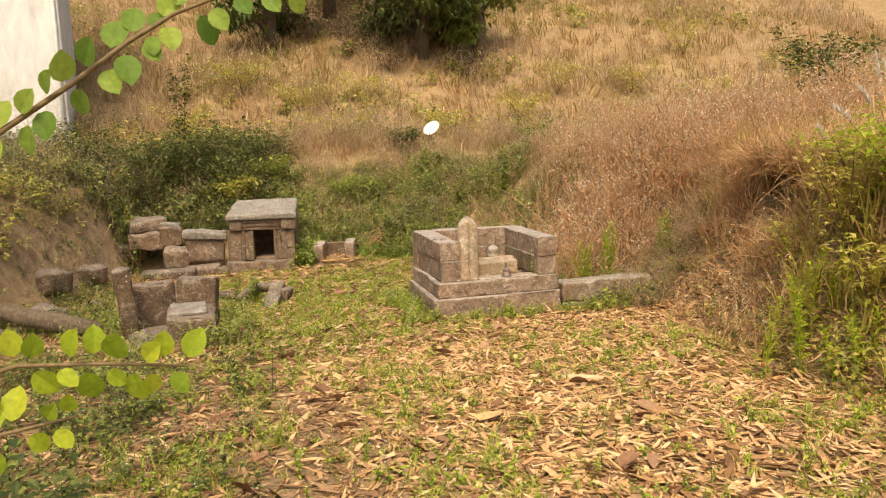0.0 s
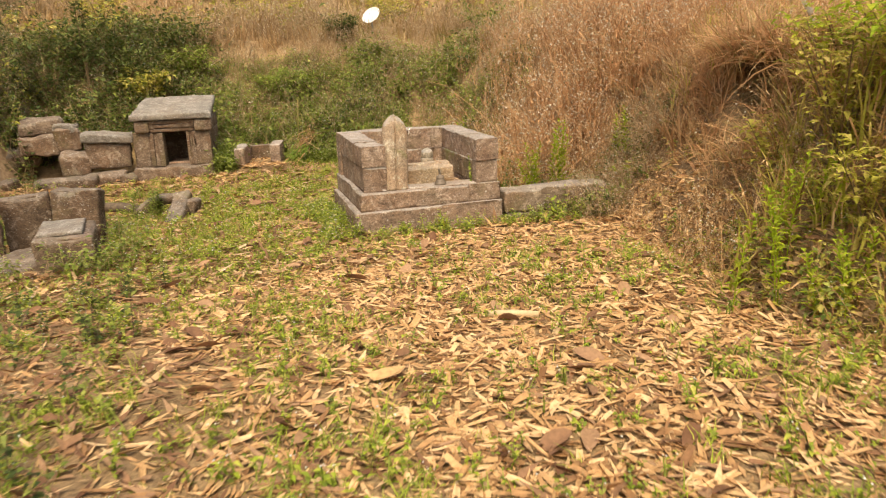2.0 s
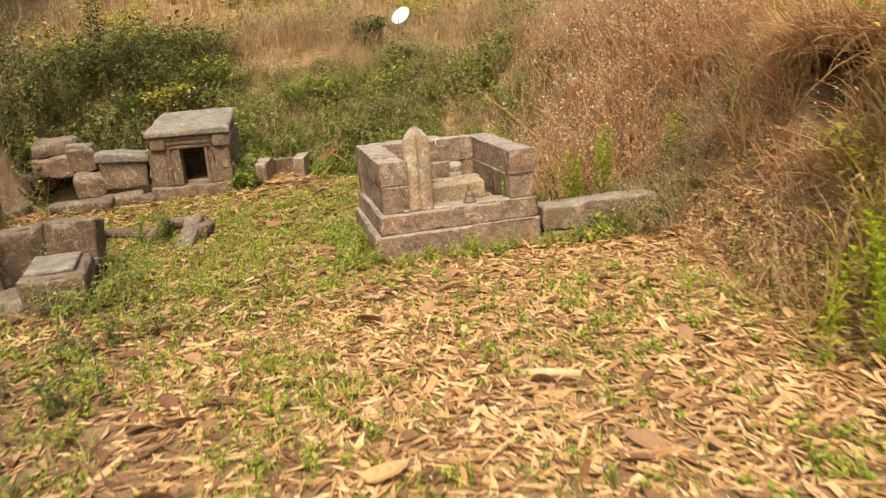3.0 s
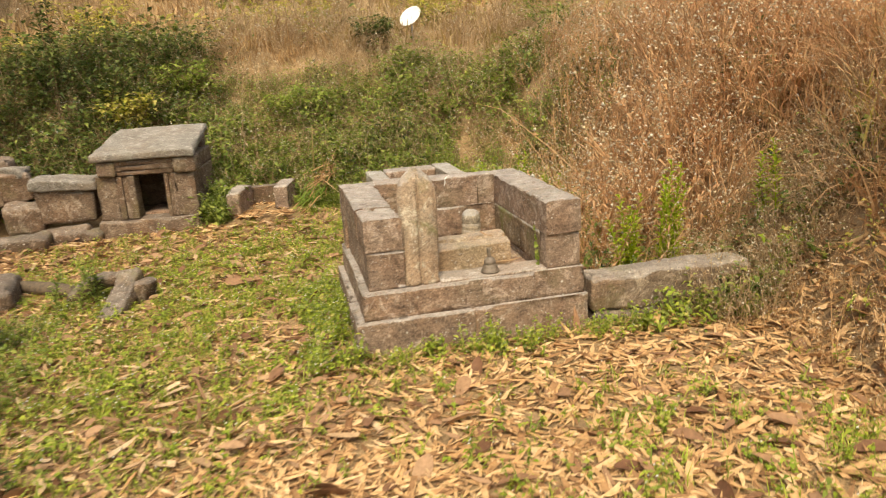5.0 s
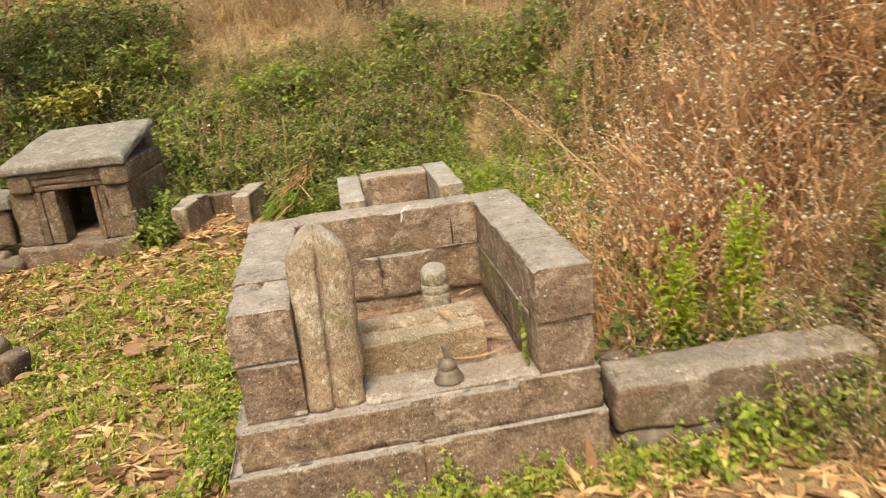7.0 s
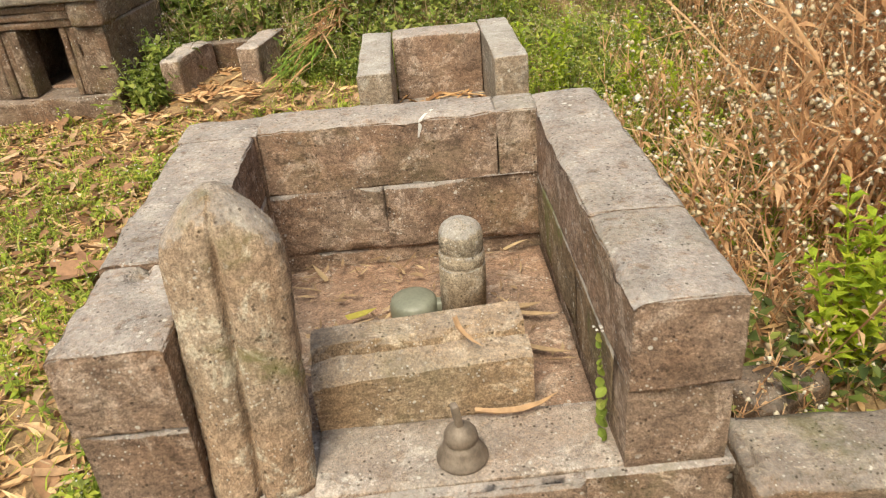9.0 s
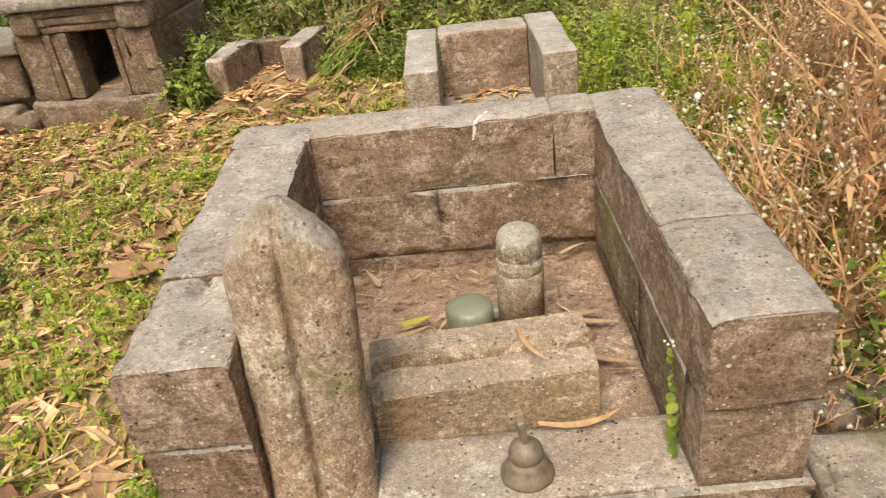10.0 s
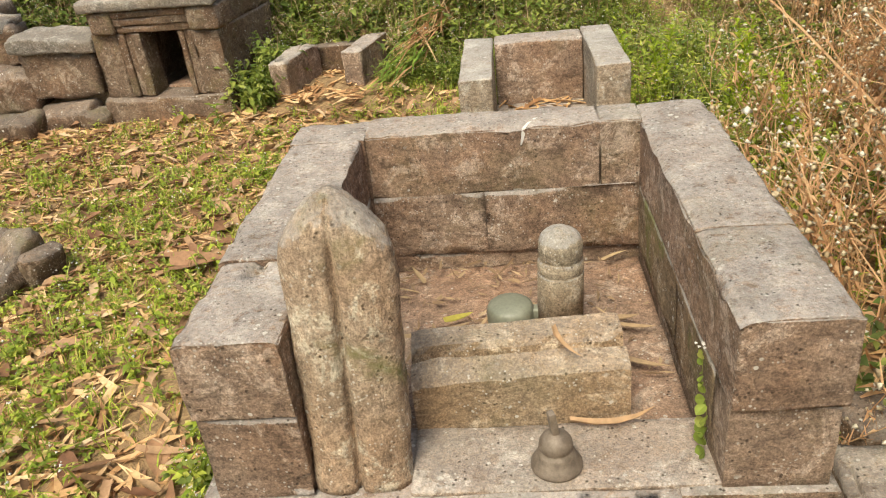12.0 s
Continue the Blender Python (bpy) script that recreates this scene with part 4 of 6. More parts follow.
# ---- satellite dish on the terrace edge ----
def build_dish():
    x, y = 3.66, 13.56
    z = gz(x, y)
    ob = thing("satellite_dish", x, y, z, "small white satellite dish on a short post", "dish")
    prof = [(0.004, 0.0), (0.06, 0.004), (0.11, 0.014), (0.15, 0.028), (0.172, 0.040), (0.176, 0.042), (0.172, 0.046), (0.15, 0.034), (0.11, 0.020), (0.06, 0.010), (0.004, 0.006)]
    h = 1.44 - z
    part("reflector", lathe_mesh("reflector", [(q * 0.86, w) for q, w in prof], M_DISH, 32, False), ob, Matrix.Translation((0, 0, h)) @ Vector((-0.58, -0.52, 0.62)).to_track_quat("Z", "Y").to_matrix().to_4x4())
    part("post", tube_mesh("post", [(0, 0.04, -0.05), (0, 0.04, h)], [0.014, 0.014], M_STEEL, 10), ob)


build_dish()


# ---- plant shapes ----
def tuft(n, h, w, spread, lean, mats=(0,), seg=3, curve=1.0):
    s = Shape()
    for _ in range(n):
        r, a = spread * math.sqrt(random.random()), random.uniform(0, 6.283)
        s.blade(r * math.cos(a), r * math.sin(a), random.uniform(0.2, 1.0) * lean, random.uniform(0, 6.283), h * random.uniform(0.5, 1.1), w * random.uniform(0.7, 1.2), random.choice(mats), curve, seg)
    return s


def weed(stems, h, leaves, leaf, wide, flowers=0, mats=(0, 0, 1, 2), spread=0.04, lean=0.4):
    """A leafy weed: thin stems with leaves all the way up, and a few flowers. mats: leaf, second leaf, stem, flower."""
    s = Shape()
    for _ in range(stems):
        a, l, hh = random.uniform(0, 6.283), random.uniform(0, lean), h * random.uniform(0.6, 1.1)
        bx, by = random.gauss(0, spread), random.gauss(0, spread)
        pt = [np.array([bx + math.cos(a) * l * hh * t * t, by + math.sin(a) * l * hh * t * t, hh * t]) for t in (0, 0.35, 0.7, 1.0)]
        s.ribbon(pt, [0.006, 0.005, 0.004, 0.002], (-math.sin(a), math.cos(a), 0), mats[2])
        for k in range(leaves):
            t = (k + random.random()) / leaves
            i = min(2, int(t * 3))
            f = t * 3 - i
            b = pt[i] * (1 - f) + pt[i + 1] * f
            q = random.uniform(0, 6.283)
            up = random.uniform(-0.2, 0.8)
            s.leaf(b, (math.cos(q), math.sin(q), up), leaf * random.uniform(0.6, 1.2), wide * random.uniform(0.7, 1.2), random.choice(mats[:2]), random.uniform(0, 0.5))
        for _ in range(flowers):
            if random.random() < 0.5:
                s.dot(pt[3] + np.array([random.gauss(0, 0.012), random.gauss(0, 0.012), random.gauss(0, 0.012)]), random.uniform(0.003, 0.006), mats[3])
    return s


def dry_weed(stems, h, heads, mats=(0, 1), spread=0.06, lean=0.5, width=0.005, branches=4):
    """A dead weed: thin stems that fork near the top into small seed heads."""
    s = Shape()
    for _ in range(stems):
        a, l, hh = random.uniform(0, 6.283), random.uniform(0.05, lean), h * random.uniform(0.5, 1.1)
        bx, by = random.gauss(0, spread), random.gauss(0, spread)
        pt = [np.array([bx + math.cos(a) * l * hh * t * t + random.gauss(0, 0.006), by + math.sin(a) * l * hh * t * t + random.gauss(0, 0.006), hh * t]) for t in (0, 0.4, 0.75, 1.0)]
        s.ribbon(pt, [width, width * 0.9, width * 0.7, width * 0.4], (-math.sin(a), math.cos(a), 0), mats[0])
        for _ in range(branches):
            t = random.uniform(0.3, 1.0)
            i = min(2, int(t * 3))
            b = pt[i] * (1 - (t * 3 - i)) + pt[i + 1] * (t * 3 - i)
            q = random.uniform(0, 6.283)
            L = hh * random.uniform(0.12, 0.3)
            e = b + np.array([math.cos(q) * L * 0.6, math.sin(q) * L * 0.6, L * random.uniform(0.3, 0.9)])
            s.ribbon([b, e], [width * 0.7, width * 0.35], (-math.sin(q), math.cos(q), 0), mats[0])
            if random.random() < heads:
                s.dot(e, random.uniform(0.006, 0.015), mats[1])
            if random.random() < 0.6:
                s.leaf(b, (math.cos(q + 1), math.sin(q + 1), -0.2), 0.045 * random.uniform(0.5, 1.3), 0.013, mats[0], 0.5)
    return s


def sheath(length, width, curl, bend, twist):
    """A dry curled bamboo culm sheath or leaf lying on the ground."""
    s = Shape()
    rows, cols = 5, 3
    for k in range(rows):
        t = k / (rows - 1)
        w = width * (0.35 + 0.65 * math.sin(math.pi * min(1, 0.25 + 0.72 * t)) ** 0.7) * (1 - 0.9 * t ** 4)
        tw = twist * (t - 0.5)
        for c in range(cols):
            u = (c / (cols - 1) - 0.5) * 2
            a = u * curl
            x = math.sin(a) / max(curl, 0.2) * w / 2
            z = (1 - math.cos(a)) / max(curl, 0.2) * w / 2
            x, z = x * math.cos(tw) - z * math.sin(tw), x * math.sin(tw) + z * math.cos(tw)
            s.v.append(np.array([(t - 0.5) * length, x + bend * length * (t - 0.5) ** 2, z + 0.008 + 0.12 * length * bend * (t - 0.5) ** 2]))
    for k in range(rows - 1):
        for c in range(cols - 1):
            i = k * cols + c
            s.f += [(i, i + cols, i + cols + 1), (i, i + cols + 1, i + 1)]
            s.m += [0, 0]
    return s


def blocked(x, y):
    m = (x > 2.04) & (x < 3.28) & (y > 7.2) & (y < 8.37)
    m |= (x > 1.32) & (x < 1.95) & (y > 10.5) & (y < 11.2)
    m |= (x > 0.2) & (x < 1.14) & (y > 10.64) & (y < 11.55)
    m |= (x > 2.49) & (x < 3.25) & (y > 9.5) & (y < 10.2)
    m |= (x > -0.85) & (x < 0.2) & (y > 10.7) & (y < 11.3)
    m |= (x > -0.58) & (x < 0.22) & (y > 7.15) & (y < 8.08)
    m |= (x > 3.28) & (x < 4.1) & (y > 7.24) & (y < 7.48)
    return m


def yard(x, y):
    return (x < right_foot(y) + 0.25) & (x > left_foot(y)) & (y < 11.2) & (y > -1.4 + 1.6 * fnoise(x * 1.3, y * 1.3, 77))


def litter_w(x, y):
    # straw thins to the left, which also darkens that side for its shade
    front = smooth(0.6, 1.7, x + 0.5 * (fnoise(x * 2, y * 2, 5) - 0.5)) * smooth(7.4, 6.5, y - 0.6 * smooth(2.0, 2.6, x) + 0.5 * (fnoise(x * 1.5, y * 1.5, 6) - 0.5))
    w = 0.10 + 0.90 * front
    w = np.where((y > 6.6) & (x < 2.3), np.maximum(w * 0.6, 0.16 + 0.4 * smooth(0.46, 0.62, fnoise(x * 1.4, y * 1.4, 8))), w)
    w = np.where((y > 9.6) & (x < 2.2), 0.55, w)
    w = np.where((y < 5.6) & (x > 1.2), w * (1 - 0.35 * smooth(0.45, 0.65, fnoise(x * 1.6 + 3, y * 1.6, 9))), w)
    w = np.where((y > 6.2) & (x > 2.0), w * 0.6, w)
    return w * yard(x, y) * ~blocked(x, y)


def green_w(x, y):
    zone = smooth(5.9, 7.2, y) * smooth(2.9, 2.0, x) * smooth(-0.5, 0.6, x)
    zone = np.maximum(zone, 0.8 * smooth(8.2, 8.8, y) * smooth(3.6, 3.2, x) * smooth(-0.3, 0.6, x))
    strip = (0.05 + 0.36 * smooth(0.42, 0.68, fnoise(x * 1.6 + 3, y * 1.6, 9))) * smooth(0.4, 1.2, x) * smooth(7.2, 5.6, y)
    leftw = 0.6 * smooth(1.2, 0.2, x) * smooth(0.42, 0.6, fnoise(x * 1.7, y * 1.7, 17))
    w = np.maximum(np.maximum(zone * (0.42 + 0.58 * smooth(0.40, 0.58, fnoise(x * 1.9, y * 1.9, 13))), strip), leftw)
    w = np.where((y > 9.9) & (x < 1.9), w * 0.5, w)
    return w * yard(x, y) * ~blocked(x, y)


# ---- litter ----
SHEATHS = [sheath(random.uniform(0.09, 0.22), random.uniform(0.014, 0.045), random.uniform(0.25, 1.3), random.uniform(-0.45, 0.45), random.uniform(-1.4, 1.4)) for _ in range(14)]
sp = spots_in(42000, -2.0, 4.4, -1.5, 11.2, litter_w, (0.35, 0.95), 0.20, 14, 0.004)
near = (sp[:, 0] > 1.2) & (sp[:, 0] < 3.9) & (sp[:, 1] > 5.7) & (sp[:, 1] < 7.2)
chosen = np.where(near)[0][:240]
mask = np.ones(len(sp), bool)
mask[chosen] = False
scatter("leaf_litter", SHEATHS, sp[mask], [M_STRAW], "straw-coloured dry bamboo sheaths littering the yard", "leaf litter")
sheath_meshes = [sh.mesh("dry_sheath", [M_STRAW]) for sh in SHEATHS]
for x, y, z, a, tx, ty, sc, k in sp[chosen]:
    ob = new("dry_sheath", sheath_meshes[int(k)])
    ob.matrix_basis = Matrix.LocRotScale((x, y, z), Euler((tx, ty, a)), (sc, sc, sc))
    tagged(ob, label="curled straw-coloured dry bamboo sheath lying on grass", category="dry leaf", group="dry sheaths before the shrine")
# brown leaves thicken to the left, standing in for the shade there too
sp = spots_in(7500, -2.2, 4.4, -1.5, 11.2, lambda x, y: (0.25 + 0.75 * smooth(1.4, 0.4, x) + 0.4 * smooth(9.4, 10, y)) * yard(x, y) * ~blocked(x, y), (0.4, 0.95), 0.2, 14, 0.006)
scatter("brown_leaves", SHEATHS, sp, [M_REDLEAF], "reddish brown fallen leaves on the earth", "leaf litter")



def flake(length, width):
    s = Shape()
    k = random.uniform(-0.25, 0.25) * length
    s.v = [np.array(p) for p in ((-length / 2, 0, 0.004), (0, -width / 2 + k * 0.2, 0.009), (0, width / 2 + k * 0.2, 0.004), (length / 2, k, 0.012))]
    s.f, s.m = [(0, 1, 2), (1, 3, 2)], [0, 0]
    return s


FLAKES = [flake(random.uniform(0.03, 0.11), random.uniform(0.006, 0.018)) for _ in range(12)]
sp = spots_in(90000, -2.2, 4.5, -1.5, 11.2, lambda x, y: np.minimum(1, litter_w(x, y) + 0.25 * yard(x, y) * ~blocked(x, y)), (0.6, 1.4), 0.2, 12, 0.004)
scatter("litter_fragments", FLAKES, sp, [M_STRAW], "broken straw and leaf fragments between the sheaths", "leaf litter")
# more brown bits on the left, part real litter, part painted shade
sp = spots_in(16000, -2.2, 4.5, -1.5, 11.2, lambda x, y: (0.2 + 0.8 * smooth(1.6, 0.2, x)) * yard(x, y) * ~blocked(x, y), (0.8, 1.6), 0.2, 12, 0.006)
scatter("brown_fragments", FLAKES, sp, [M_REDLEAF], "brown leaf fragments on the earth", "leaf litter")



def broad_leaf(size):
    s = Shape()
    s.round_leaf((-size / 2, 0, 0.012), (1, random.uniform(-0.2, 0.2), random.uniform(-0.05, 0.15)), size, 0, (0, random.uniform(-0.4, 0.4), 1), random.uniform(0.35, 0.6))
    return s


BROAD = [broad_leaf(random.uniform(0.07, 0.15)) for _ in range(8)]
sp = spots_in(1500, -2.2, 4.5, -1.5, 11.2, lambda x, y: 0.6 * yard(x, y) * ~blocked(x, y), (0.6, 1.2), 0.3, 8, 0.008)
scatter("broad_fallen_leaves", BROAD, sp, [M_REDLEAF], "broad curled brown fallen leaves", "leaf litter")

# ---- grass and small weeds of the yard ----
TUFTS = [tuft(9, random.uniform(0.04, 0.085), 0.0045, 0.04, 1.3, (0,), 2) for _ in range(6)]
sp = spots_in(19000, -2.2, 4.4, -1.5, 11.2, green_w, (0.6, 1.25), 0.12, 6)
scatter("yard_grass", TUFTS, sp, [M_GRASS], "short green grass growing through the litter", "grass")
COVER = [weed(3, random.uniform(0.04, 0.085), 5, 0.026, 0.014, int(random.random() < 0.5), (0, 1, 0, 2), 0.035, 1.1) for _ in range(8)]
sp = spots_in(20000, -2.2, 4.4, -1.5, 11.2, lambda x, y: 0.85 * green_w(x, y) + 0.07 * yard(x, y) * ~blocked(x, y), (0.7, 1.3), 0.2, 8)
scatter("ground_cover", COVER, sp, [M_FRESH, M_GRASS, M_FLOWER], "low green weeds with tiny white flowers", "weeds")


def skirt_w(x, y):
    left = (x > 1.82) & (x < 2.10) & (y > 7.1) & (y < 8.6)
    front = (y > 7.02) & (y < 7.24) & (x > 2.0) & (x < 4.2)
    return np.where(left, 0.9, np.where(front, 0.45, 0.0))


SKIRT = [weed(4, random.uniform(0.10, 0.20), 7, 0.045, 0.026, 2, (0, 1, 0, 2), 0.03, 0.7) for _ in range(5)]
sp = spots_in(1400, 1.8, 4.2, 7.0, 8.7, skirt_w, (0.35, 0.85), 0.2, 5)
scatter("plinth_weeds", SKIRT, sp, [M_GRASS, M_WEED, M_FLOWER], "green weeds with tiny flowers growing along the plinth", "weeds")


sp = spots_in(2100, -0.6, 2.2, 6.4, 10.9, lambda x, y: (0.35 + 0.65 * smooth(0.42, 0.6, fnoise(x * 1.5 + 5, y * 1.5, 19))) * ~blocked(x, y), (0.35, 1.0), 0.25, 14, 0.025)
scatter("litter_on_grass", SHEATHS, sp, [M_TAN], "dry straw-coloured sheaths caught on the grass", "leaf litter")
sp = spots_in(240, -0.6, 2.2, 6.4, 10.9, lambda x, y: 0.8 * ~blocked(x, y), (0.4, 0.95), 0.3, 8, 0.03)
scatter("brown_leaves_on_grass", BROAD, sp, [M_REDLEAF], "brown curled leaves caught on the grass", "leaf litter")


# ---- weeds on the banks ----
def bank_slope(x, y):
    return (y > 10.95) & (y < 13.9) & (x < 6.5) & ~blocked(x, y)


def dark_w(x, y):
    w = smooth(1.5, 0.2, x + 1.2 * (fnoise(x, y, 51) - 0.5)) * 0.9 + 0.12 * smooth(0.40, 0.58, fnoise(x * 1.2, y * 1.2, 52)) * smooth(13.4, 12.4, y)
    return np.clip(w, 0, 1) * bank_slope(x, y)


WEEDS = [weed(4, random.uniform(0.18, 0.34), 8, 0.062, 0.034, 3, (0, 1, 3, 2), 0.08, 0.7) for _ in range(8)]
sp = spots_in(4600, -3.6, 6.4, 10.95, 13.9, dark_w, (0.7, 1.3), 0.2, 8, 0, 1.6)
scatter("bank_weeds", WEEDS, sp, [M_DARKWEED, M_WEED, M_FLOWER, M_GREYDRY], "dense green leafy weeds with white flowers on the bank", "weeds")
sp = spots_in(1500, 1.0, 3.6, 10.6, 11.9, lambda x, y: 0.75 * ~blocked(x, y) * (y > 11.05 - 0.3 * (x > 1.95) * (x < 2.5)), (0.3, 0.75), 0.3, 8)
scatter("bank_foot_weeds", WEEDS, sp, [M_FRESH, M_WEED, M_FLOWER, M_WEED], "low bright green leafy weeds at the foot of the bank", "weeds")
sp = spots_in(2600, 0.9, 5.0, 10.3, 13.0, lambda x, y: (0.30 + 0.6 * smooth(0.42, 0.6, fnoise(x * 1.7, y * 1.7, 53))) * ~blocked(x, y) * (y > 10.9 - 0.9 * (x > 3.2)), (0.5, 1.0), 0.2, 8, 0, 1.5)
scatter("bank_fresh_weeds", WEEDS, sp, [M_WEED, M_FRESH, M_FLOWER, M_GREYDRY], "fresh light green weeds on the lower bank", "weeds")
DRYS = [dry_weed(6, random.uniform(0.35, 0.6), 0.5, (0, 1), 0.10, 0.7) for _ in range(8)]
sp = spots_in(3000, -3.4, 6.6, 10.95, 14.0, lambda x, y: (0.12 + 0.38 * smooth(0.8, 2.8, x) + 0.5 * smooth(12.2, 12.9, y) * smooth(0.2, 1.4, x)) * bank_slope(x, y), (0.4, 0.95), 0.3, 8, 0, 1.3)
scatter("bank_dry_weeds", DRYS, sp, [M_GREYDRY, M_HEAD], "dry grey-brown weed stems with pale seed heads", "dry weeds")


# ---- brown thicket beside and behind the enclosure ----
def thicket_w(x, y):
    w = (1 - 0.8 * np.exp(-((x - 3.92) / 0.3) ** 2 - ((y - 7.75) / 0.35) ** 2)) * smooth(-0.3, 0.35, x - np.maximum(3.55, 3.55 + 0.36 * (y - 8.6)) + 0.7 * (fnoise(x * 1.5, y * 1.5, 61) - 0.5)) * smooth(7.3, 7.8, y) * smooth(13.2, 11.8, y) * (0.35 + 0.65 * smooth(0.34, 0.5, fnoise(x * 2.2, y * 2.2, 62)))
    return w * ~blocked(x, y)


TALL = [dry_weed(6, random.uniform(0.36, 0.68), 0.8, (0, 1), 0.12, 0.9, 0.0065, 9) for _ in range(10)]
sp = spots_in(2500, 3.3, 7.2, 7.3, 13.2, thicket_w, (0.55, 1.15), 0.22, 10, 0, 1.3)
scatter("dry_thicket", TALL, sp, [M_DRY, M_HEAD], "tall rust-brown dead weeds with fluffy seed heads", "dry weeds")
sp = spots_in(2200, 3.3, 6.8, 6.9, 12.0, lambda x, y: 0.55 * smooth(3.35, 3.6, x) * (y > 7.55) * smooth(0.40, 0.56, fnoise(x * 1.3, y * 1.3, 64)) * ~blocked(x, y) + 0.45 * (y < 7.7) * (x > 3.95) * (x < 4.9), (0.45, 1.0), 0.25, 8)
scatter("thicket_undergrowth", WEEDS, sp, [M_WEED, M_DARKWEED, M_FLOWER, M_GREYDRY], "green weeds with white flowers under the dead stems", "weeds")


sp = spots_in(900, 3.2, 4.6, 7.6, 11.4, lambda x, y: (smooth(3.25, 3.4, x) * smooth(4.4, 3.7, x) * smooth(8.0, 8.8, y)) * ~blocked(x, y), (0.5, 1.1), 0.2, 6)
scatter("green_fringe", [weed(3, 0.30, 9, 0.05, 0.016, 2, (0, 1, 0, 2), 0.04, 0.4) for _ in range(6)], sp, [M_FRESH, M_GRASS, M_FLOWER], "fresh green weeds along the edge of the thicket", "weeds")


# ---- right bank: dry grass slope, arching yellow-green grass on top ----
def burrow(x, y):
    return (abs(y - 5.92) < 0.30) & (x - right_foot(y) < 1.12) & (x - right_foot(y) > 0.45)


def rbank(x, y):
    return (x > right_foot(y) - 0.1) & (y > 1.0) & (y < 8.2)


sp = spots_in(1900, 3.5, 8.0, 1.0, 8.4, lambda x, y: 0.6 * rbank(x, y) * smooth(0.5, 1.0, x - right_foot(y)) * ~burrow(x, y), (0.5, 1.1), 0.4, 8, 0, 1.2)
scatter("right_bank_dry_grass", DRYS, sp, [M_DRY, M_HEAD], "rust-brown dry grass hanging over the bank", "dry grass")
LONG = [tuft(14, random.uniform(0.40, 0.72), 0.014, 0.08, 1.15, (0, 0, 1), 4, 0.9) for _ in range(6)]
sp = spots_in(2300, 3.6, 7.5, 2.0, 8.0, lambda x, y: ~burrow(x, y) * smooth(0.30, 0.7, x - right_foot(y) + 0.45 * smooth(5.3, 4.8, y)) * (0.2 + 0.8 * smooth(6.0, 5.0, y)), (0.5, 0.95), 0.15, 6)
scatter("arching_grass", LONG, sp, [M_YGRASS, M_STRAW], "long arching yellow-green grass on top of the bank", "grass")
sp = spots_in(900, 3.5, 5.2, 2.2, 8.0, lambda x, y: rbank(x, y) * smooth(1.2, 0.1, x - right_foot(y)) * (0.06 + 0.6 * smooth(5.4, 4.9, y)), (0.4, 0.8), 0.25, 8)
scatter("right_bank_weeds", WEEDS, sp, [M_YGRASS, M_WEED, M_FLOWER, M_DRY], "mixed green and yellow weeds at the foot of the bank", "weeds")
sp = spots_in(12000, 3.4, 5.4, 2.6, 7.8, lambda x, y: rbank(x, y) * smooth(0.95, 0.55, x - right_foot(y)) * ~burrow(x, y), (0.3, 0.8), 0.5, 14, 0.014)
scatter("bank_litter", SHEATHS, sp, [M_STRAW], "straw-coloured dry leaves sliding down the bank", "leaf litter")

DROOP = [tuft(14, random.uniform(0.28, 0.5), 0.014, 0.10, 1.7, (0, 0, 0, 1), 4, 0.6) for _ in range(6)]
sp = spots_in(3600, 3.8, 6.5, 3.0, 9.0, lambda x, y: smooth(0.22, 0.60, x - right_foot(y)) * smooth(1.7, 1.1, x - right_foot(y)) * (0.35 + 0.65 * smooth(4.6, 5.3, y)) * ~burrow(x, y), (0.4, 0.95), 0.25, 6)
scatter("hanging_dry_grass", DROOP, sp, [M_DRY, M_GOLD], "rust-brown arching grass hanging over the lip of the bank", "dry grass")
sp = spots_in(1300, 3.6, 5.4, 4.8, 8.0, lambda x, y: 0.6 * rbank(x, y) * smooth(1.0, 0.4, x - right_foot(y)) * ~burrow(x, y), (0.25, 0.6), 0.4, 8, 0, 1.3)
scatter("slope_dry_weeds", DRYS, sp, [M_STRAW, M_HEAD], "dry tan weeds on the slope below the burrow", "dry weeds")

# ---- hillside ----
FAR_WEEDS = [weed(3, random.uniform(0.20, 0.36), 7, 0.085, 0.05, 0, (0, 1, 3, 2), 0.09, 0.7) for _ in range(8)]
FAR_DRYS = [dry_weed(5, random.uniform(0.35, 0.6), 0.3, (0, 1), 0.11, 0.7, 0.010, 3) for _ in range(8)]
HILL = [tuft(8, random.uniform(0.22, 0.5), 0.024, 0.14, 1.0, (0,), 2) for _ in range(6)]
sp = spots_in(11000, -9, 22, 13.2, 32, lambda x, y: (0.35 + 0.65 * smooth(0.35, 0.55, fnoise(x * 0.6, y * 0.6, 71))), (0.5, 1.2), 0.2, 6)
scatter("hill_grass", HILL, sp, [M_GOLD], "golden dry grass covering the hillside", "grass")
sp = spots_in(4200, -9, 20, 13.0, 30, lambda x, y: smooth(0.5, 0.66, fnoise(x * 0.5, y * 0.5, 72)), (0.8, 1.8), 0.2, 8)
scatter("hill_weeds", FAR_WEEDS, sp, [M_WEED, M_YGRASS, M_FLOWER, M_GREYDRY], "scattered green weeds on the hillside", "weeds")
sp = spots_in(5200, -6, 20, 13.4, 30, lambda x, y: smooth(0.40, 0.56, fnoise(x * 0.45 + 9, y * 0.45, 73)), (0.8, 1.7), 0.2, 8)
scatter("hill_dry_weeds", FAR_DRYS, sp, [M_GREYDRY, M_HEAD], "grey-brown dead weeds on the hillside", "dry weeds")


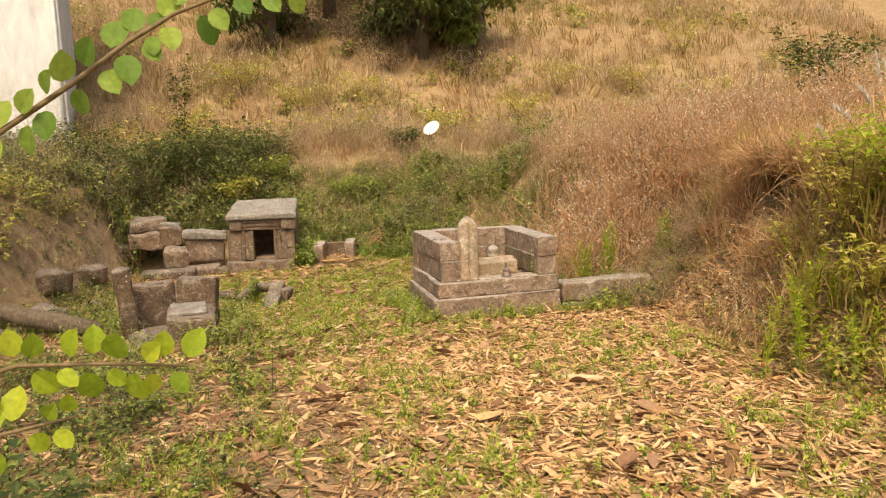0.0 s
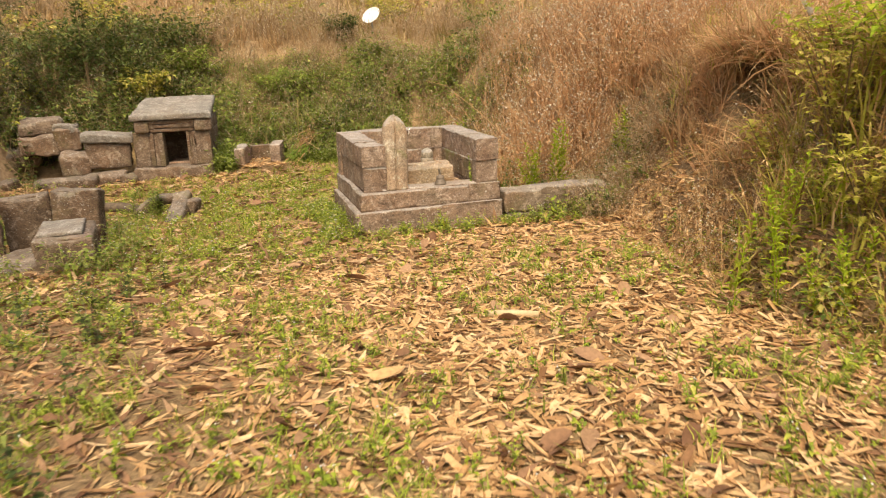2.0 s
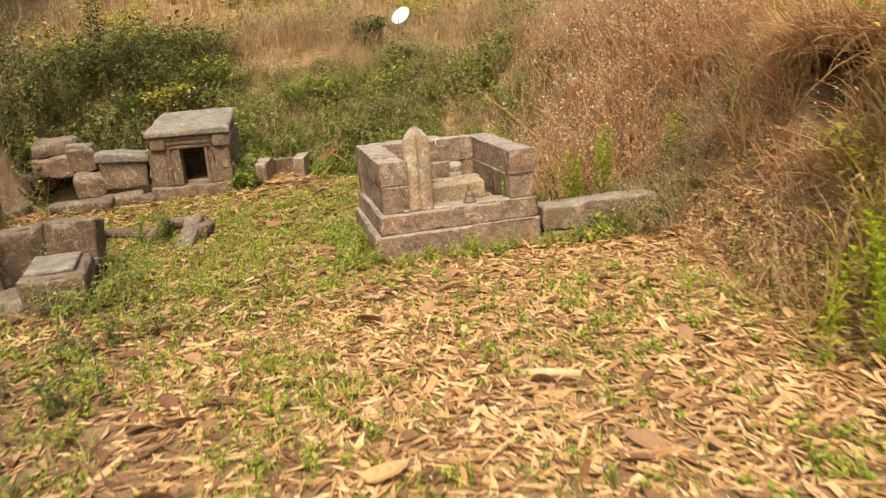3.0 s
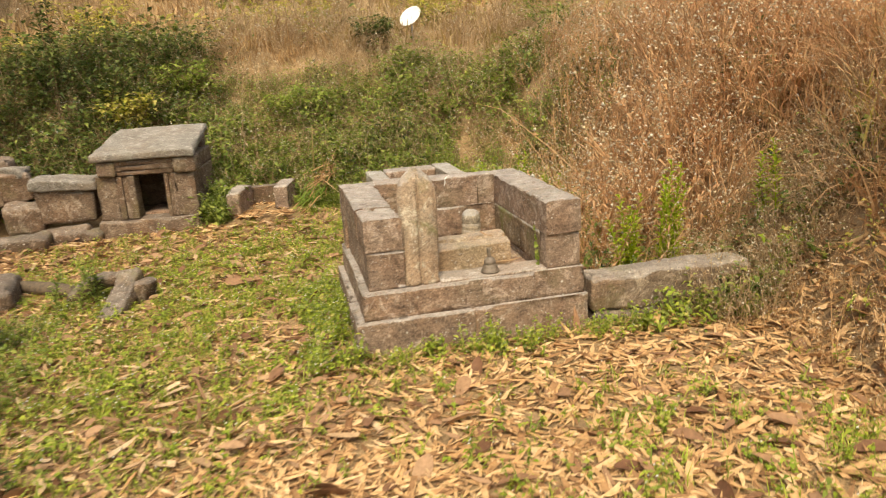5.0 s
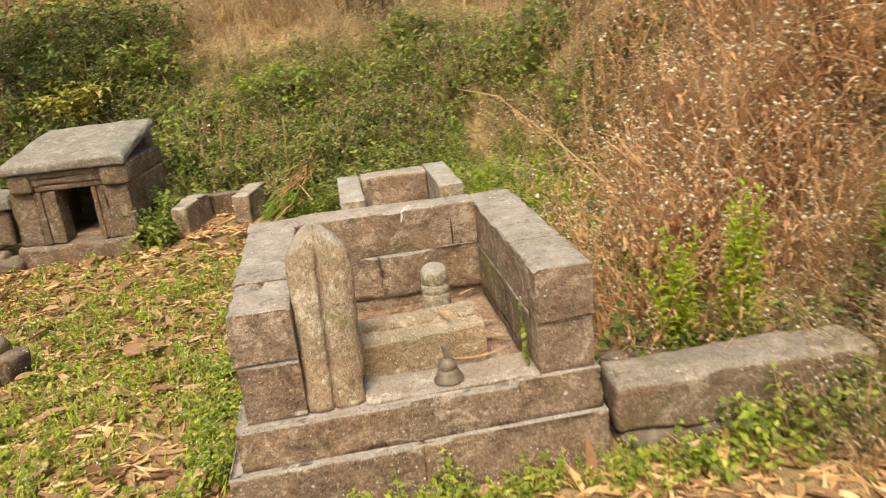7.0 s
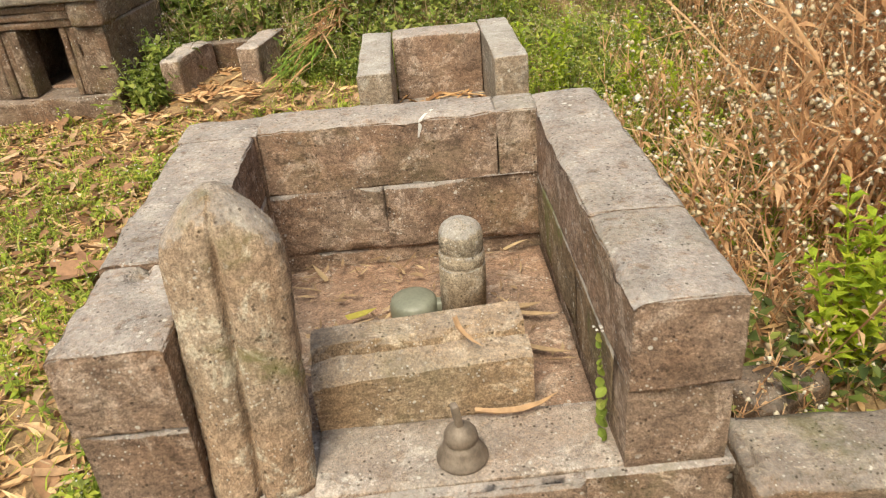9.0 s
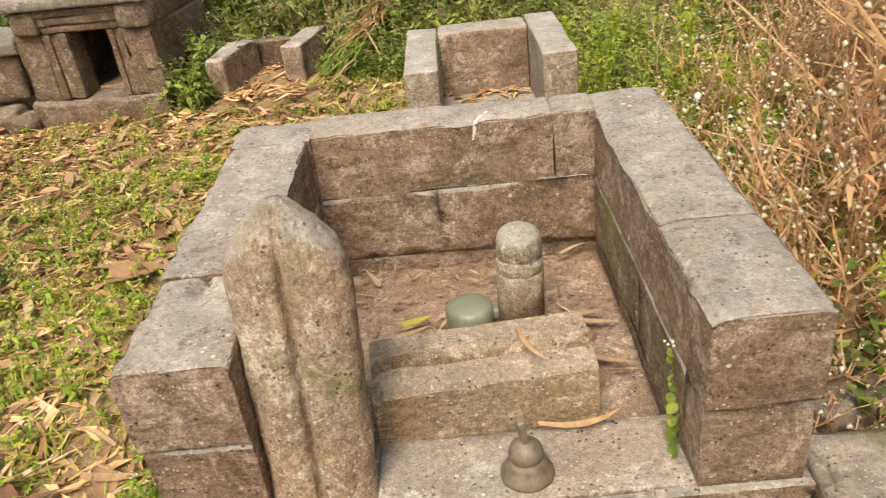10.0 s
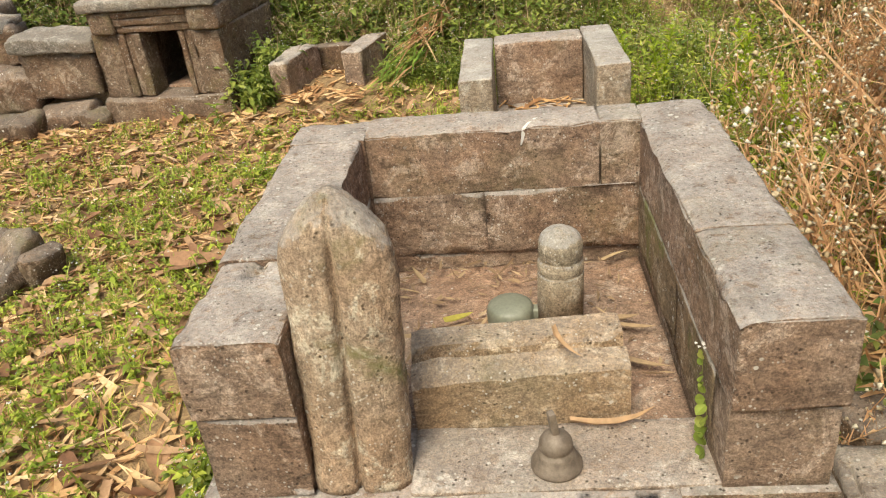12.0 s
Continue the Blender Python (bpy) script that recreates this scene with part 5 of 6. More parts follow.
# ---- shrubs, saplings and trees ----
def shrub(name, x, y, h, r, n, leaf, mat, label, category="shrub", stems=6, wide=0.5, stem_mat=None):
    z = gz(x, y)
    ob = thing(name, x, y, z, label, category)
    s, st = Shape(), Shape()
    for k in range(stems):
        a = 6.283 * k / stems + random.uniform(-0.4, 0.4)
        l = r * random.uniform(0.4, 1.0)
        hh = h * random.uniform(0.65, 1.0)
        pts = [np.array([math.cos(a) * l * t ** 1.4, math.sin(a) * l * t ** 1.4, hh * t - 0.03]) for t in (0, 0.3, 0.6, 0.85, 1.0)]
        for rot in (0.0, 1.57):
            st.ribbon(pts, [0.014, 0.012, 0.009, 0.006, 0.003], (math.cos(a + 1.57 + rot), math.sin(a + 1.57 + rot), 0.0), 0)
        for _ in range(n // stems):
            t = random.uniform(0.15, 1.0) ** 0.8
            i = min(3, int(t * 4))
            f = t * 4 - i
            b = pts[i] * (1 - f) + pts[i + 1] * f
            q = random.uniform(0, 6.283)
            off = r * 0.30 * random.random()
            b = b + np.array([math.cos(q) * off, math.sin(q) * off, random.gauss(0, 0.04 * h)])
            s.leaf(b, (math.cos(q), math.sin(q), random.uniform(-0.2, 0.7)), leaf * random.uniform(0.6, 1.25), leaf * wide * random.uniform(0.8, 1.2), 0, random.uniform(0, 0.5))
    part("stem", st.mesh("stem", [stem_mat or M_TWIG]), ob, None, "thin brown stems")
    part("foliage", s.mesh("foliage", [mat]), ob)
    return ob


shrub("shrub", 4.02, 4.62, 0.85, 0.36, 380, 0.065, M_YGRASS, "yellow-green leafy shrub at the foot of the bank")
shrub("shrub", 4.12, 4.20, 0.70, 0.36, 340, 0.070, M_BRIGHT, "bright green leafy shrub at the foot of the bank")
shrub("shrub", 4.36, 5.00, 0.46, 0.34, 320, 0.065, M_BRIGHT, "bright green shrub below the burrow")
shrub("shrub", 3.86, 4.25, 0.55, 0.30, 300, 0.060, M_YGRASS, "yellow-green shrub at the foot of the bank")
shrub("shrub", 3.95, 3.85, 0.60, 0.34, 300, 0.065, M_YGRASS, "yellow-green shrub at the foot of the bank")
shrub("shrub", 4.22, 4.45, 0.60, 0.36, 340, 0.065, M_BRIGHT, "bright green shrub on the bank slope")
shrub("shrub", 4.30, 3.95, 0.60, 0.40, 340, 0.070, M_YGRASS, "yellow-green shrub on the bank slope")
shrub("shrub", 4.60, 4.25, 0.55, 0.40, 340, 0.070, M_YGRASS, "yellow-green shrub on the bank slope")
shrub("shrub", 4.05, 5.10, 0.42, 0.26, 220, 0.060, M_YGRASS, "small yellow-green shrub on the slope")
for x, y, h, r, m_, lab in ((-0.35, 12.75, 1.0, 0.8, M_DARKWEED, "dark green bush on the upper bank"), (-1.7, 12.7, 0.9, 0.8, M_DARKWEED, "dark green bush under the house"), (0.75, 13.0, 0.8, 0.7, M_DARKWEED, "dark green bush at the terrace edge"), (-0.75, 12.25, 1.0, 0.75, M_DARKWEED, "dense green bush on the bank"), (0.15, 12.45, 0.85, 0.7, M_DARKWEED, "dark green bush on the bank beside a sapling"),
                            (-1.45, 12.1, 0.8, 0.6, M_DARKWEED, "green bush on top of the earth bank"), (0.95, 12.7, 0.5, 0.5, M_FRESH, "light green bush on the bank"),
                            (0.42, 12.2, 0.5, 0.35, M_YGRASS, "yellowing bush on the bank"), (3.12, 13.25, 0.42, 0.34, M_DARKWEED, "dark green bush beside the dish"),
                            (5.3, 12.9, 0.7, 0.5, M_WEED, "green bush at the terrace edge"), (2.1, 12.3, 0.4, 0.5, M_FRESH, "low light green bush on the bank")):
    shrub("bush", x, y, h, r, 430, 0.085, m_, lab, "bush", 9, 0.5)
shrub("bush", 10.6, 12.6, 1.3, 0.9, 700, 0.16, M_DARKWEED, "dark green round bush on the hillside", "bush", 9, 0.5)
shrub("sapling", -0.30, 12.35, 2.0, 0.13, 320, 0.10, M_DARKWEED, "slender leafy sapling standing on the bank", "sapling", 2, 0.4)


def tall_weed(x, y, h, n, mat, label):
    z = gz(x, y)
    ob = thing("tall_weed", x, y, z, label, "weed", group="tall green weeds")
    for k in range(n):
        s = Shape()
        a = random.uniform(0, 6.283)
        bx, by = random.gauss(0, 0.07), random.gauss(0, 0.07)
        hh = h * random.uniform(0.65, 1.0)
        pts = [np.array([bx + math.cos(a) * 0.08 * t * t, by + math.sin(a) * 0.08 * t * t, hh * t - 0.02]) for t in (0, 0.33, 0.66, 1)]
        s.ribbon(pts, [0.009, 0.008, 0.006, 0.003], (1, 0, 0))
        s.ribbon(pts, [0.009, 0.008, 0.006, 0.003], (0, 1, 0))
        for i in range(34):
            t = 0.2 + 0.8 * i / 34
            q = i * 2.4
            j = min(2, int(t * 3))
            b = pts[j] * (1 - (t * 3 - j)) + pts[j + 1] * (t * 3 - j)
            s.leaf(b, (math.cos(q), math.sin(q), 0.8), 0.10 * random.uniform(0.7, 1.1) * (1.15 - 0.5 * t), 0.024, 0, 0.35)
        part("stalk", s.mesh("stalk", [mat]), ob)


tall_weed(3.98, 7.76, 0.78, 11, M_BRIGHT, "bright green leafy weeds behind the kerb stone")
tall_weed(3.80, 7.86, 0.60, 7, M_BRIGHT, "bright green leafy weeds behind the kerb stone")
tall_weed(3.71, 9.75, 0.62, 3, M_BRIGHT, "bright green leafy weeds behind the shrine")
tall_weed(3.85, 9.40, 0.55, 3, M_BRIGHT, "bright green leafy weeds behind the shrine")
tall_weed(4.55, 7.45, 0.58, 3, M_BRIGHT, "bright green leafy weed among dead stems")
tall_weed(3.74, 4.55, 0.62, 4, M_BRIGHT, "tall bright green weed at the foot of the bank")
tall_weed(3.64, 4.12, 0.50, 4, M_BRIGHT, "green weed at the foot of the bank")
tall_weed(3.52, 4.45, 0.75, 3, M_BRIGHT, "tall bright green weed at the foot of the bank")
tall_weed(3.35, 10.2, 0.5, 5, M_BRIGHT, "green leafy weeds beside the rear enclosure")
tall_weed(-0.72, 8.55, 0.42, 3, M_WEED, "green weed among the fallen stones")
tall_weed(0.42, 8.75, 0.34, 4, M_WEED, "green weed beside a fallen slab")


def plume(x, y, h, lean, az_):
    z = gz(x, y)
    ob = thing("grass_plume", x, y, z, "feathery white grass plume on a thin stalk", "grass plume", group="white plumes")
    d = np.array([math.cos(az_), math.sin(az_), 0])
    pts = [d * lean * t * t + np.array([0, 0, h * t - 0.03]) for t in (0, 0.3, 0.6, 0.8, 1.0)]
    st = Shape()
    st.ribbon(pts, [0.005] * 5, (-d[1], d[0], 0))
    part("stalk", st.mesh("stalk", [M_GOLD]), ob, None, "thin straw stalk")
    s = Shape()
    for i in range(70):
        t = 0.70 + 0.30 * random.random()
        b = d * lean * t * t + np.array([0, 0, h * t - 0.03])
        q = random.uniform(0, 6.283)
        s.leaf(b, (0.35 * math.cos(q) + d[0] * 0.4, 0.35 * math.sin(q) + d[1] * 0.4, 1.0), 0.075 * random.uniform(0.6, 1.2), 0.009, 0, 0.1)
    part("feather", s.mesh("feather", [M_PLUME]), ob)


for x, y, h, l, a in ((5.20, 5.55, 0.50, 0.22, 2.6), (5.28, 5.45, 0.56, 0.14, 2.9), (5.36, 5.38, 0.52, 0.08, 1.5), (5.10, 5.62, 0.40, 0.28, 2.8), (5.45, 5.55, 0.62, 0.12, 1.0),
                      (4.72, 5.55, 0.34, 0.20, 3.4), (5.60, 5.70, 0.66, 0.1, 0.5), (5.52, 5.80, 0.64, 0.12, 2.0), (5.9, 6.3, 0.75, 0.1, 2.2)):
    plume(x, y, h, l, a)


def tree(x, y, h, crown_r, crown_z, label, n=2600, mat=None):
    z = gz(x, y) - 0.1
    ob = thing("tree", x, y, z, label, "tree")
    part("trunk", tube_mesh("trunk", [(0, 0, 0), (0.06, 0.03, h * 0.25), (-0.04, 0.05, h * 0.5), (0.05, 0, h * 0.8)], [0.20, 0.16, 0.12, 0.05], M_BARK, 10), ob)
    centres = []
    for k in range(7):
        a = k * 0.9 + random.uniform(-0.2, 0.2)
        zz = crown_z + random.uniform(0.1, 0.8) * (h - crown_z)
        e = (math.cos(a) * crown_r * 0.75, math.sin(a) * crown_r * 0.75, zz)
        part("limb", tube_mesh("limb", [(0, 0.04, min(h * 0.7, zz * 0.6)), (e[0] * 0.5, e[1] * 0.5, zz * 0.85), e], [0.07, 0.045, 0.015], M_BARK, 6), ob)
        centres.append(e)
    s = Shape()
    for k in range(n):
        c = random.choice(centres)
        d = np.array([random.gauss(0, 1), random.gauss(0, 1), random.gauss(0, 0.8)])
        p = np.array(c) + d * crown_r * 0.27
        q = random.uniform(0, 6.283)
        s.leaf(p, (math.cos(q), math.sin(q), random.uniform(-0.8, 0.3)), 0.20 * random.uniform(0.6, 1.2), 0.09, 0, 0.4)
    part("crown", s.mesh("crown", [mat or M_DARKWEED]), ob, None, "dense dark green leaves")


tree(4.75, 18.9, 3.6, 1.2, 0.25, "dark green broadleaf tree on the hillside", 4200)
tree(6.3, 19.3, 3.8, 0.8, 0.3, "green slender-leaved tree on the hillside", 2600, M_WEED)
tree(1.3, 20.3, 3.6, 1.1, 0.55, "dark green tree higher up the hillside", 3200)
tree(3.0, 22.0, 5.0, 2.0, 0.7, "shady dark tree higher up the hillside", 4500)
# withered scrub below the trees; its dark colour paints their shade
for x, y, h in ((3.1, 19.0, 1.0), (3.9, 18.3, 0.9), (4.6, 18.9, 1.0), (2.3, 20.2, 1.1), (5.6, 18.0, 0.7), (3.6, 20.0, 1.2)):
    shrub("hill_bush", x, y, h, 0.9, 520, 0.12, M_DEAD_SHADED, "withered grey-brown bush on the hillside with tree shade in its colour", "bush", 12, 0.3)
for x, y, h in ((4.4, 15.2, 0.5), (6.0, 15.6, 0.6), (7.4, 17.0, 0.8), (2.2, 15.0, 0.5), (-0.4, 15.4, 0.6), (8.2, 14.6, 0.6), (6.8, 13.9, 0.5), (10.2, 15.2, 0.7), (1.7, 16.4, 0.6), (3.0, 16.8, 0.7), (0.6, 17.4, 0.7), (9.0, 16.5, 0.9), (11.5, 18.5, 1.0)):
    shrub("hill_bush", x, y, h, 0.7, 420, 0.11, M_YGRASS, "yellowing scrubby bush on the hillside", "bush", 10, 0.35)


# ---- leafy branches close to the start of the walk ----
def roadside_shrub():
    bx, by = -0.62, 2.95
    z = gz(bx, by)
    ob = thing("roadside_shrub", bx, by, z, "young shrub with broad rounded leaves on brown branches", "shrub")

    def local(p):
        return (p[0] - bx, p[1] - by, p[2] - z)
    part("trunk", tube_mesh("trunk", [(0, 0, -0.05), (0.02, 0, 0.5), (-0.02, 0.02, 1.0), (0.05, 0.02, 1.25)], [0.018, 0.015, 0.012, 0.008], M_TWIG, 8), ob)
    top = [(-0.60, 2.97, 0.95), (-0.30, 3.00, 1.12), (-0.09, 3.00, 1.235), (0.10, 3.02, 1.365), (0.24, 3.03, 1.47), (0.36, 3.04, 1.545), (0.52, 3.05, 1.61), (0.74, 3.06, 1.65)]
    low = [(-0.61, 2.95, 0.40), (-0.35, 2.97, 0.56), (-0.10, 2.98, 0.63), (0.12, 2.99, 0.61), (0.33, 3.00, 0.58)]
    low2 = [(-0.61, 2.95, 0.25), (-0.35, 2.90, 0.42), (-0.12, 2.88, 0.48), (0.05, 2.90, 0.50)]
    for pts, mat, lab, n, size in ((top, M_WEED2, "green leaves along the upper branch", 30, 0.082), (low, M_BRIGHT, "bright yellow-green leaves", 22, 0.088), (low2, M_BRIGHT, "bright yellow-green leaves", 12, 0.085)):
        loc = [local(p) for p in pts]
        rad = list(np.linspace(0.010, 0.004, len(pts)))
        br = part("branch", tube_mesh("branch", loc, rad, M_TWIG, 6), ob)
        s = Shape()
        for k in range(n):
            t = (0.22 + 0.78 * (k + random.random()) / n) * (len(loc) - 1)
            i = min(len(loc) - 2, int(t))
            p = np.array(loc[i]) * (1 - (t - i)) + np.array(loc[i + 1]) * (t - i)
            side = 1 if k % 2 else -1
            d = np.array([random.uniform(-0.1, 0.7), random.uniform(-0.6, 0.4), side * random.uniform(0.4, 1.0)])
            d = d / np.linalg.norm(d)
            s.ribbon([p, p + d * 0.03], [0.004, 0.003], (0, 1, 0))
            up = np.array([random.gauss(0, 0.3), -1.0, 0.5 + random.gauss(0, 0.3)])
            s.round_leaf(p + d * 0.028, d, size * random.uniform(0.7, 1.15), 0, up, 0.8)
        part("leaves", s.mesh("leaves", [mat]), br, None, lab)


M_WEED2 = leafy("branch_leaf", [(0.0, (0.10, 0.19, 0.03)), (0.5, (0.19, 0.30, 0.05)), (1.0, (0.33, 0.42, 0.07))], through=0.45)
roadside_shrub()
shrub("bush", -0.35, 3.35, 0.5, 0.4, 300, 0.06, M_DARKWEED, "low dark green bush beside the path", "bush", 8, 0.6)
# dark green weeds; the darker leaf colour also paints the shade on this side
sp = spots_in(1000, -2.2, 0.7, 2.0, 6.6, lambda x, y: 0.75 * smooth(0.75, -0.3, x + 0.8 * (fnoise(x * 1.5, y * 1.5, 18) - 0.5)) * ~blocked(x, y) + 0 * y, (0.4, 0.8), 0.2, 8, 0, 1.5)
scatter("path_side_weeds", WEEDS, sp, [M_DARKWEED, M_WEED, M_FLOWER, M_DEAD_SHADED], "dark green weeds with white flowers beside the path, shade in their colour", "weeds")
sp = spots_in(1500, -4.5, -0.6, 6.0, 12.5, lambda x, y: smooth(-0.1, 0.35, left_foot(y) - x) * 0.75, (0.5, 1.1), 0.3, 8, 0, 1.3)
scatter("left_bank_weeds", WEEDS, sp, [M_WEED, M_YGRASS, M_FLOWER, M_GREYDRY], "green and straw-coloured weeds on the earth bank", "weeds")
sp = spots_in(900, -4.5, -0.6, 5.0, 12.5, lambda x, y: smooth(0.0, 0.35, left_foot(y) - x), (0.5, 1.0), 0.4, 8, 0, 1.3)
scatter("left_bank_dry_weeds", DRYS, sp, [M_DEAD_SHADED, M_GREYDRY], "dry brown weeds hanging on the earth bank", "dry weeds")


# ---- a creeping weed on the inner face of the right wall ----
def creeper():
    ob = thing("creeping_weed", 3.045, 7.36, -0.05, "small creeping weed with round yellow-green leaves against wall", "weed")
    s = Shape()
    pts = [np.array(p) for p in ((0.0, -0.03, -0.02), (-0.004, -0.015, 0.05), (0.002, 0.0, 0.11), (-0.006, 0.015, 0.17), (-0.004, 0.03, 0.225))]
    s.ribbon(pts, [0.004, 0.004, 0.003, 0.003, 0.002], (0, 1, 0))
    for k in range(22):
        t = k / 22 * 4
        i = min(3, int(t))
        p = pts[i] * (1 - (t - i)) + pts[i + 1] * (t - i)
        q = random.uniform(0, 6.283)
        s.round_leaf(p, (-0.5 + 0.3 * math.cos(q), 0.9 * math.sin(q), 0.5 * math.cos(q)), 0.025 * random.uniform(0.7, 1.2) * (1.25 - 0.17 * t), 0, (-1, -0.6, 0.5), 0.9)
    for k in range(6):
        s.dot(pts[4] + np.array([random.gauss(0, 0.004), random.gauss(0, 0.004), random.gauss(0.004, 0.006)]), 0.004, 1)
    part("shoot", s.mesh("shoot", [M_FRESH, M_PLUME]), ob)


creeper()


# ---- single things on the ground ----
def single_leaf(name, x, y, z, length, width, mat, label, rz, rot=(0, 0), curl=0.8, bend=0.3, category="dry leaf"):
    sh = sheath(length, width, curl, bend, random.uniform(-0.6, 0.6))
    ob = new(name, sh.mesh(name, [mat]))
    ob.matrix_basis = pose(x, y, z, rot[0], rot[1], rz)
    return tagged(ob, label=label, category=category)


single_leaf("large_dry_leaf", 1.63, 4.27, gz(1.63, 4.27) + 0.02, 0.17, 0.10, M_STRAW, "large pale dry leaf lying on the litter", 30)
single_leaf("large_brown_leaf", 1.49, 8.80, gz(1.49, 8.80) + 0.03, 0.24, 0.14, M_REDLEAF, "large reddish brown fallen leaf on the grass", 10)
single_leaf("upright_dry_leaf", 3.18, 7.20, -0.315, 0.17, 0.04, M_REDLEAF, "upright brown dry sheath leaning on the plinth", 80, (0, -72), 0.9, 0.1)
single_leaf("leaning_dry_leaf", 3.10, 7.14, -0.335, 0.15, 0.03, M_STRAW, "dry sheath leaning towards the plinth", 120, (0, -42), 0.9, 0.1)
single_leaf("dry_sheath_by_kerb", 3.58, 7.10, -0.33, 0.24, 0.05, M_STRAW, "large curled dry sheath beside the kerb stone", 50, (0, -14), 1.2, 0.12)
single_leaf("curled_leaf", 2.803, 7.50, 0.112, 0.105, 0.018, M_TAN, "small curled dry leaf on the stone beam", -62, (0, 6), 1.5, 0.5)
single_leaf("dry_leaf", 2.90, 7.425, -0.028, 0.17, 0.028, M_TAN, "brown dry leaf on the threshold", 12, (0, 0), 1.5, 0.6)
single_leaf("dry_leaf", 2.98, 7.66, -0.065, 0.13, 0.022, M_DULL, "dry leaf on the shrine floor", -24)
single_leaf("dry_leaf", 2.985, 7.80, -0.065, 0.11, 0.022, M_DULL, "dry leaf on the shrine floor", -12)
single_leaf("dry_leaf", 2.965, 7.83, -0.06, 0.09, 0.026, M_DULL, "brown dry leaf on the shrine floor", 8)
single_leaf("dry_leaf", 2.53, 7.80, -0.055, 0.17, 0.03, M_DULL, "dry leaf on the shrine floor", 20)
single_leaf("yellow_leaf", 2.575, 7.86, -0.055, 0.08, 0.03, M_YGRASS, "yellowing leaf on the shrine floor", 28)
wood = new("wood_stick", tube_mesh("wood_stick", [(-0.125, 0, 0.022), (0, 0.006, 0.024), (0.125, 0, 0.022)], [0.018, 0.02, 0.017], plain_material("pale_wood", (0.48, 0.34, 0.19), (0.62, 0.47, 0.28), 0.7, 25), 10))
wood.matrix_basis = pose(2.37, 4.84, gz(2.37, 4.84), 0, 0, -24)
tagged(wood, label="short pale peeled stick lying on the litter", category="stick")
cane = new("dry_cane", tube_mesh("dry_cane", [(0, 0, -0.05), (0.01, 0, 0.35), (0.03, 0.01, 0.62)], [0.008, 0.007, 0.005], M_GOLD, 6))
cane.matrix_basis = pose(2.14, 11.3, gz(2.14, 11.3), 0, 0, 0)
tagged(cane, label="thin pale dry cane standing on the bank", category="cane")


def stalk_heap():
    x, y = 2.05, 10.75
    ob = thing("stalk_heap", x, y, gz(x, y), "heap of cut stalks with dry straw and wilted green blades", "stalk heap")
    s = Shape()
    for k in range(90):
        t = random.random()
        q = 1.15 + random.gauss(0, 0.22)
        L = random.uniform(0.3, 0.7)
        p0 = np.array([t * 0.35 + random.gauss(0, 0.05), t * 0.9 + random.gauss(0, 0.08), 0.03 + 0.08 * random.random() + t * 0.30])
        d = np.array([math.cos(q), math.sin(q), 0.16 + random.gauss(0, 0.10)])
        pts = [p0 - d * L / 2, p0 + np.array([0, 0, 0.02]), p0 + d * L / 2]
        s.ribbon(pts, [0.005, 0.012, 0.003], (-d[1], d[0], random.uniform(-0.5, 0.5)), 0 if t > 0.35 else random.choice((0, 1, 1)))
    tagged(part("straw", s.mesh("straw", [M_DRY, M_WEED2]), ob), kind="stuff")


stalk_heap()


# ---- rubble of the left bank ----
for x, y, s_, sd in ((-1.05, 10.75, 0.34, 121), (-1.3, 10.2, 0.42, 122), (-1.55, 9.5, 0.46, 123), (-1.1, 9.4, 0.30, 124), (-1.4, 8.6, 0.5, 125), (-0.95, 8.2, 0.3, 126), (-1.7, 8.0, 0.4, 127), (-0.8, 9.9, 0.25, 128), (-1.0, 11.2, 0.5, 129), (-0.75, 11.55, 0.4, 130)):
    loose("rubble_stone", x, y, gz(x, y) - 0.13, (s_ * 0.85, s_ * 0.7, s_ * 0.55), sd, "earth-stained rubble stone at the foot of the bank", (random.uniform(-12, 12), random.uniform(-12, 12), random.uniform(0, 90)), r=0.08, rough=0.03, group="rubble stones")
log = new("fallen_log", tube_mesh("fallen_log", [(-0.55, 0, 0.0), (-0.2, 0.03, 0.12), (0.2, 0, 0.22), (0.55, -0.02, 0.36)], [0.07, 0.085, 0.08, 0.06], M_BARK, 12))
log.matrix_basis = pose(-1.25, 8.0, gz(-1.25, 8.0) - 0.02, 0, 8, 155)
tagged(log, label="weathered brown log lying on the rubble", category="log")


# ---- the overhanging lip of the burrow ----
def overhang():
    def sag(v):
        return (v.x, v.y, v.z - 0.10 * (v.y / 0.36) ** 2 - 0.05 * max(0.0, -v.x))
    ob = new("earth_overhang", block_mesh("earth_overhang", (0.52, 0.66, 0.09), M_CLAY, 140, 0.03, 0.04, 0.02, 0.04, sag))
    ob.matrix_basis = pose(4.90, 5.94, 0.84, 0, 6, 0)
    tagged(ob, label="matted brown earth overhanging a dark burrow", category="earth bank", kind="structure")


M_CLAY = stone_material("root_matted_earth", (0.075, 0.046, 0.03), (0.165, 0.105, 0.065), (0.29, 0.20, 0.13), lichen=0.0, moss=0.15, dirt=0.4)
overhang()
sp = np.array([[4.52 + 0.62 * rng.random() ** 1.6, 5.50 + 0.86 * rng.random(), 0.91, rng.uniform(0, 6.28), rng.normal(0, 0.3), rng.normal(-0.3, 0.3), rng.uniform(0.5, 0.95), rng.integers(0, 6)] for _ in range(140)])
scatter("burrow_grass", DROOP, sp, [M_DRY, M_GOLD], "brown grass drooping over the burrow", "dry grass")
sp = spots_in(420, -2.3, -0.75, 6.6, 10.8, lambda x, y: 0.8 + 0 * x, (0.3, 0.75), 0.25, 8, 0, 1.5)
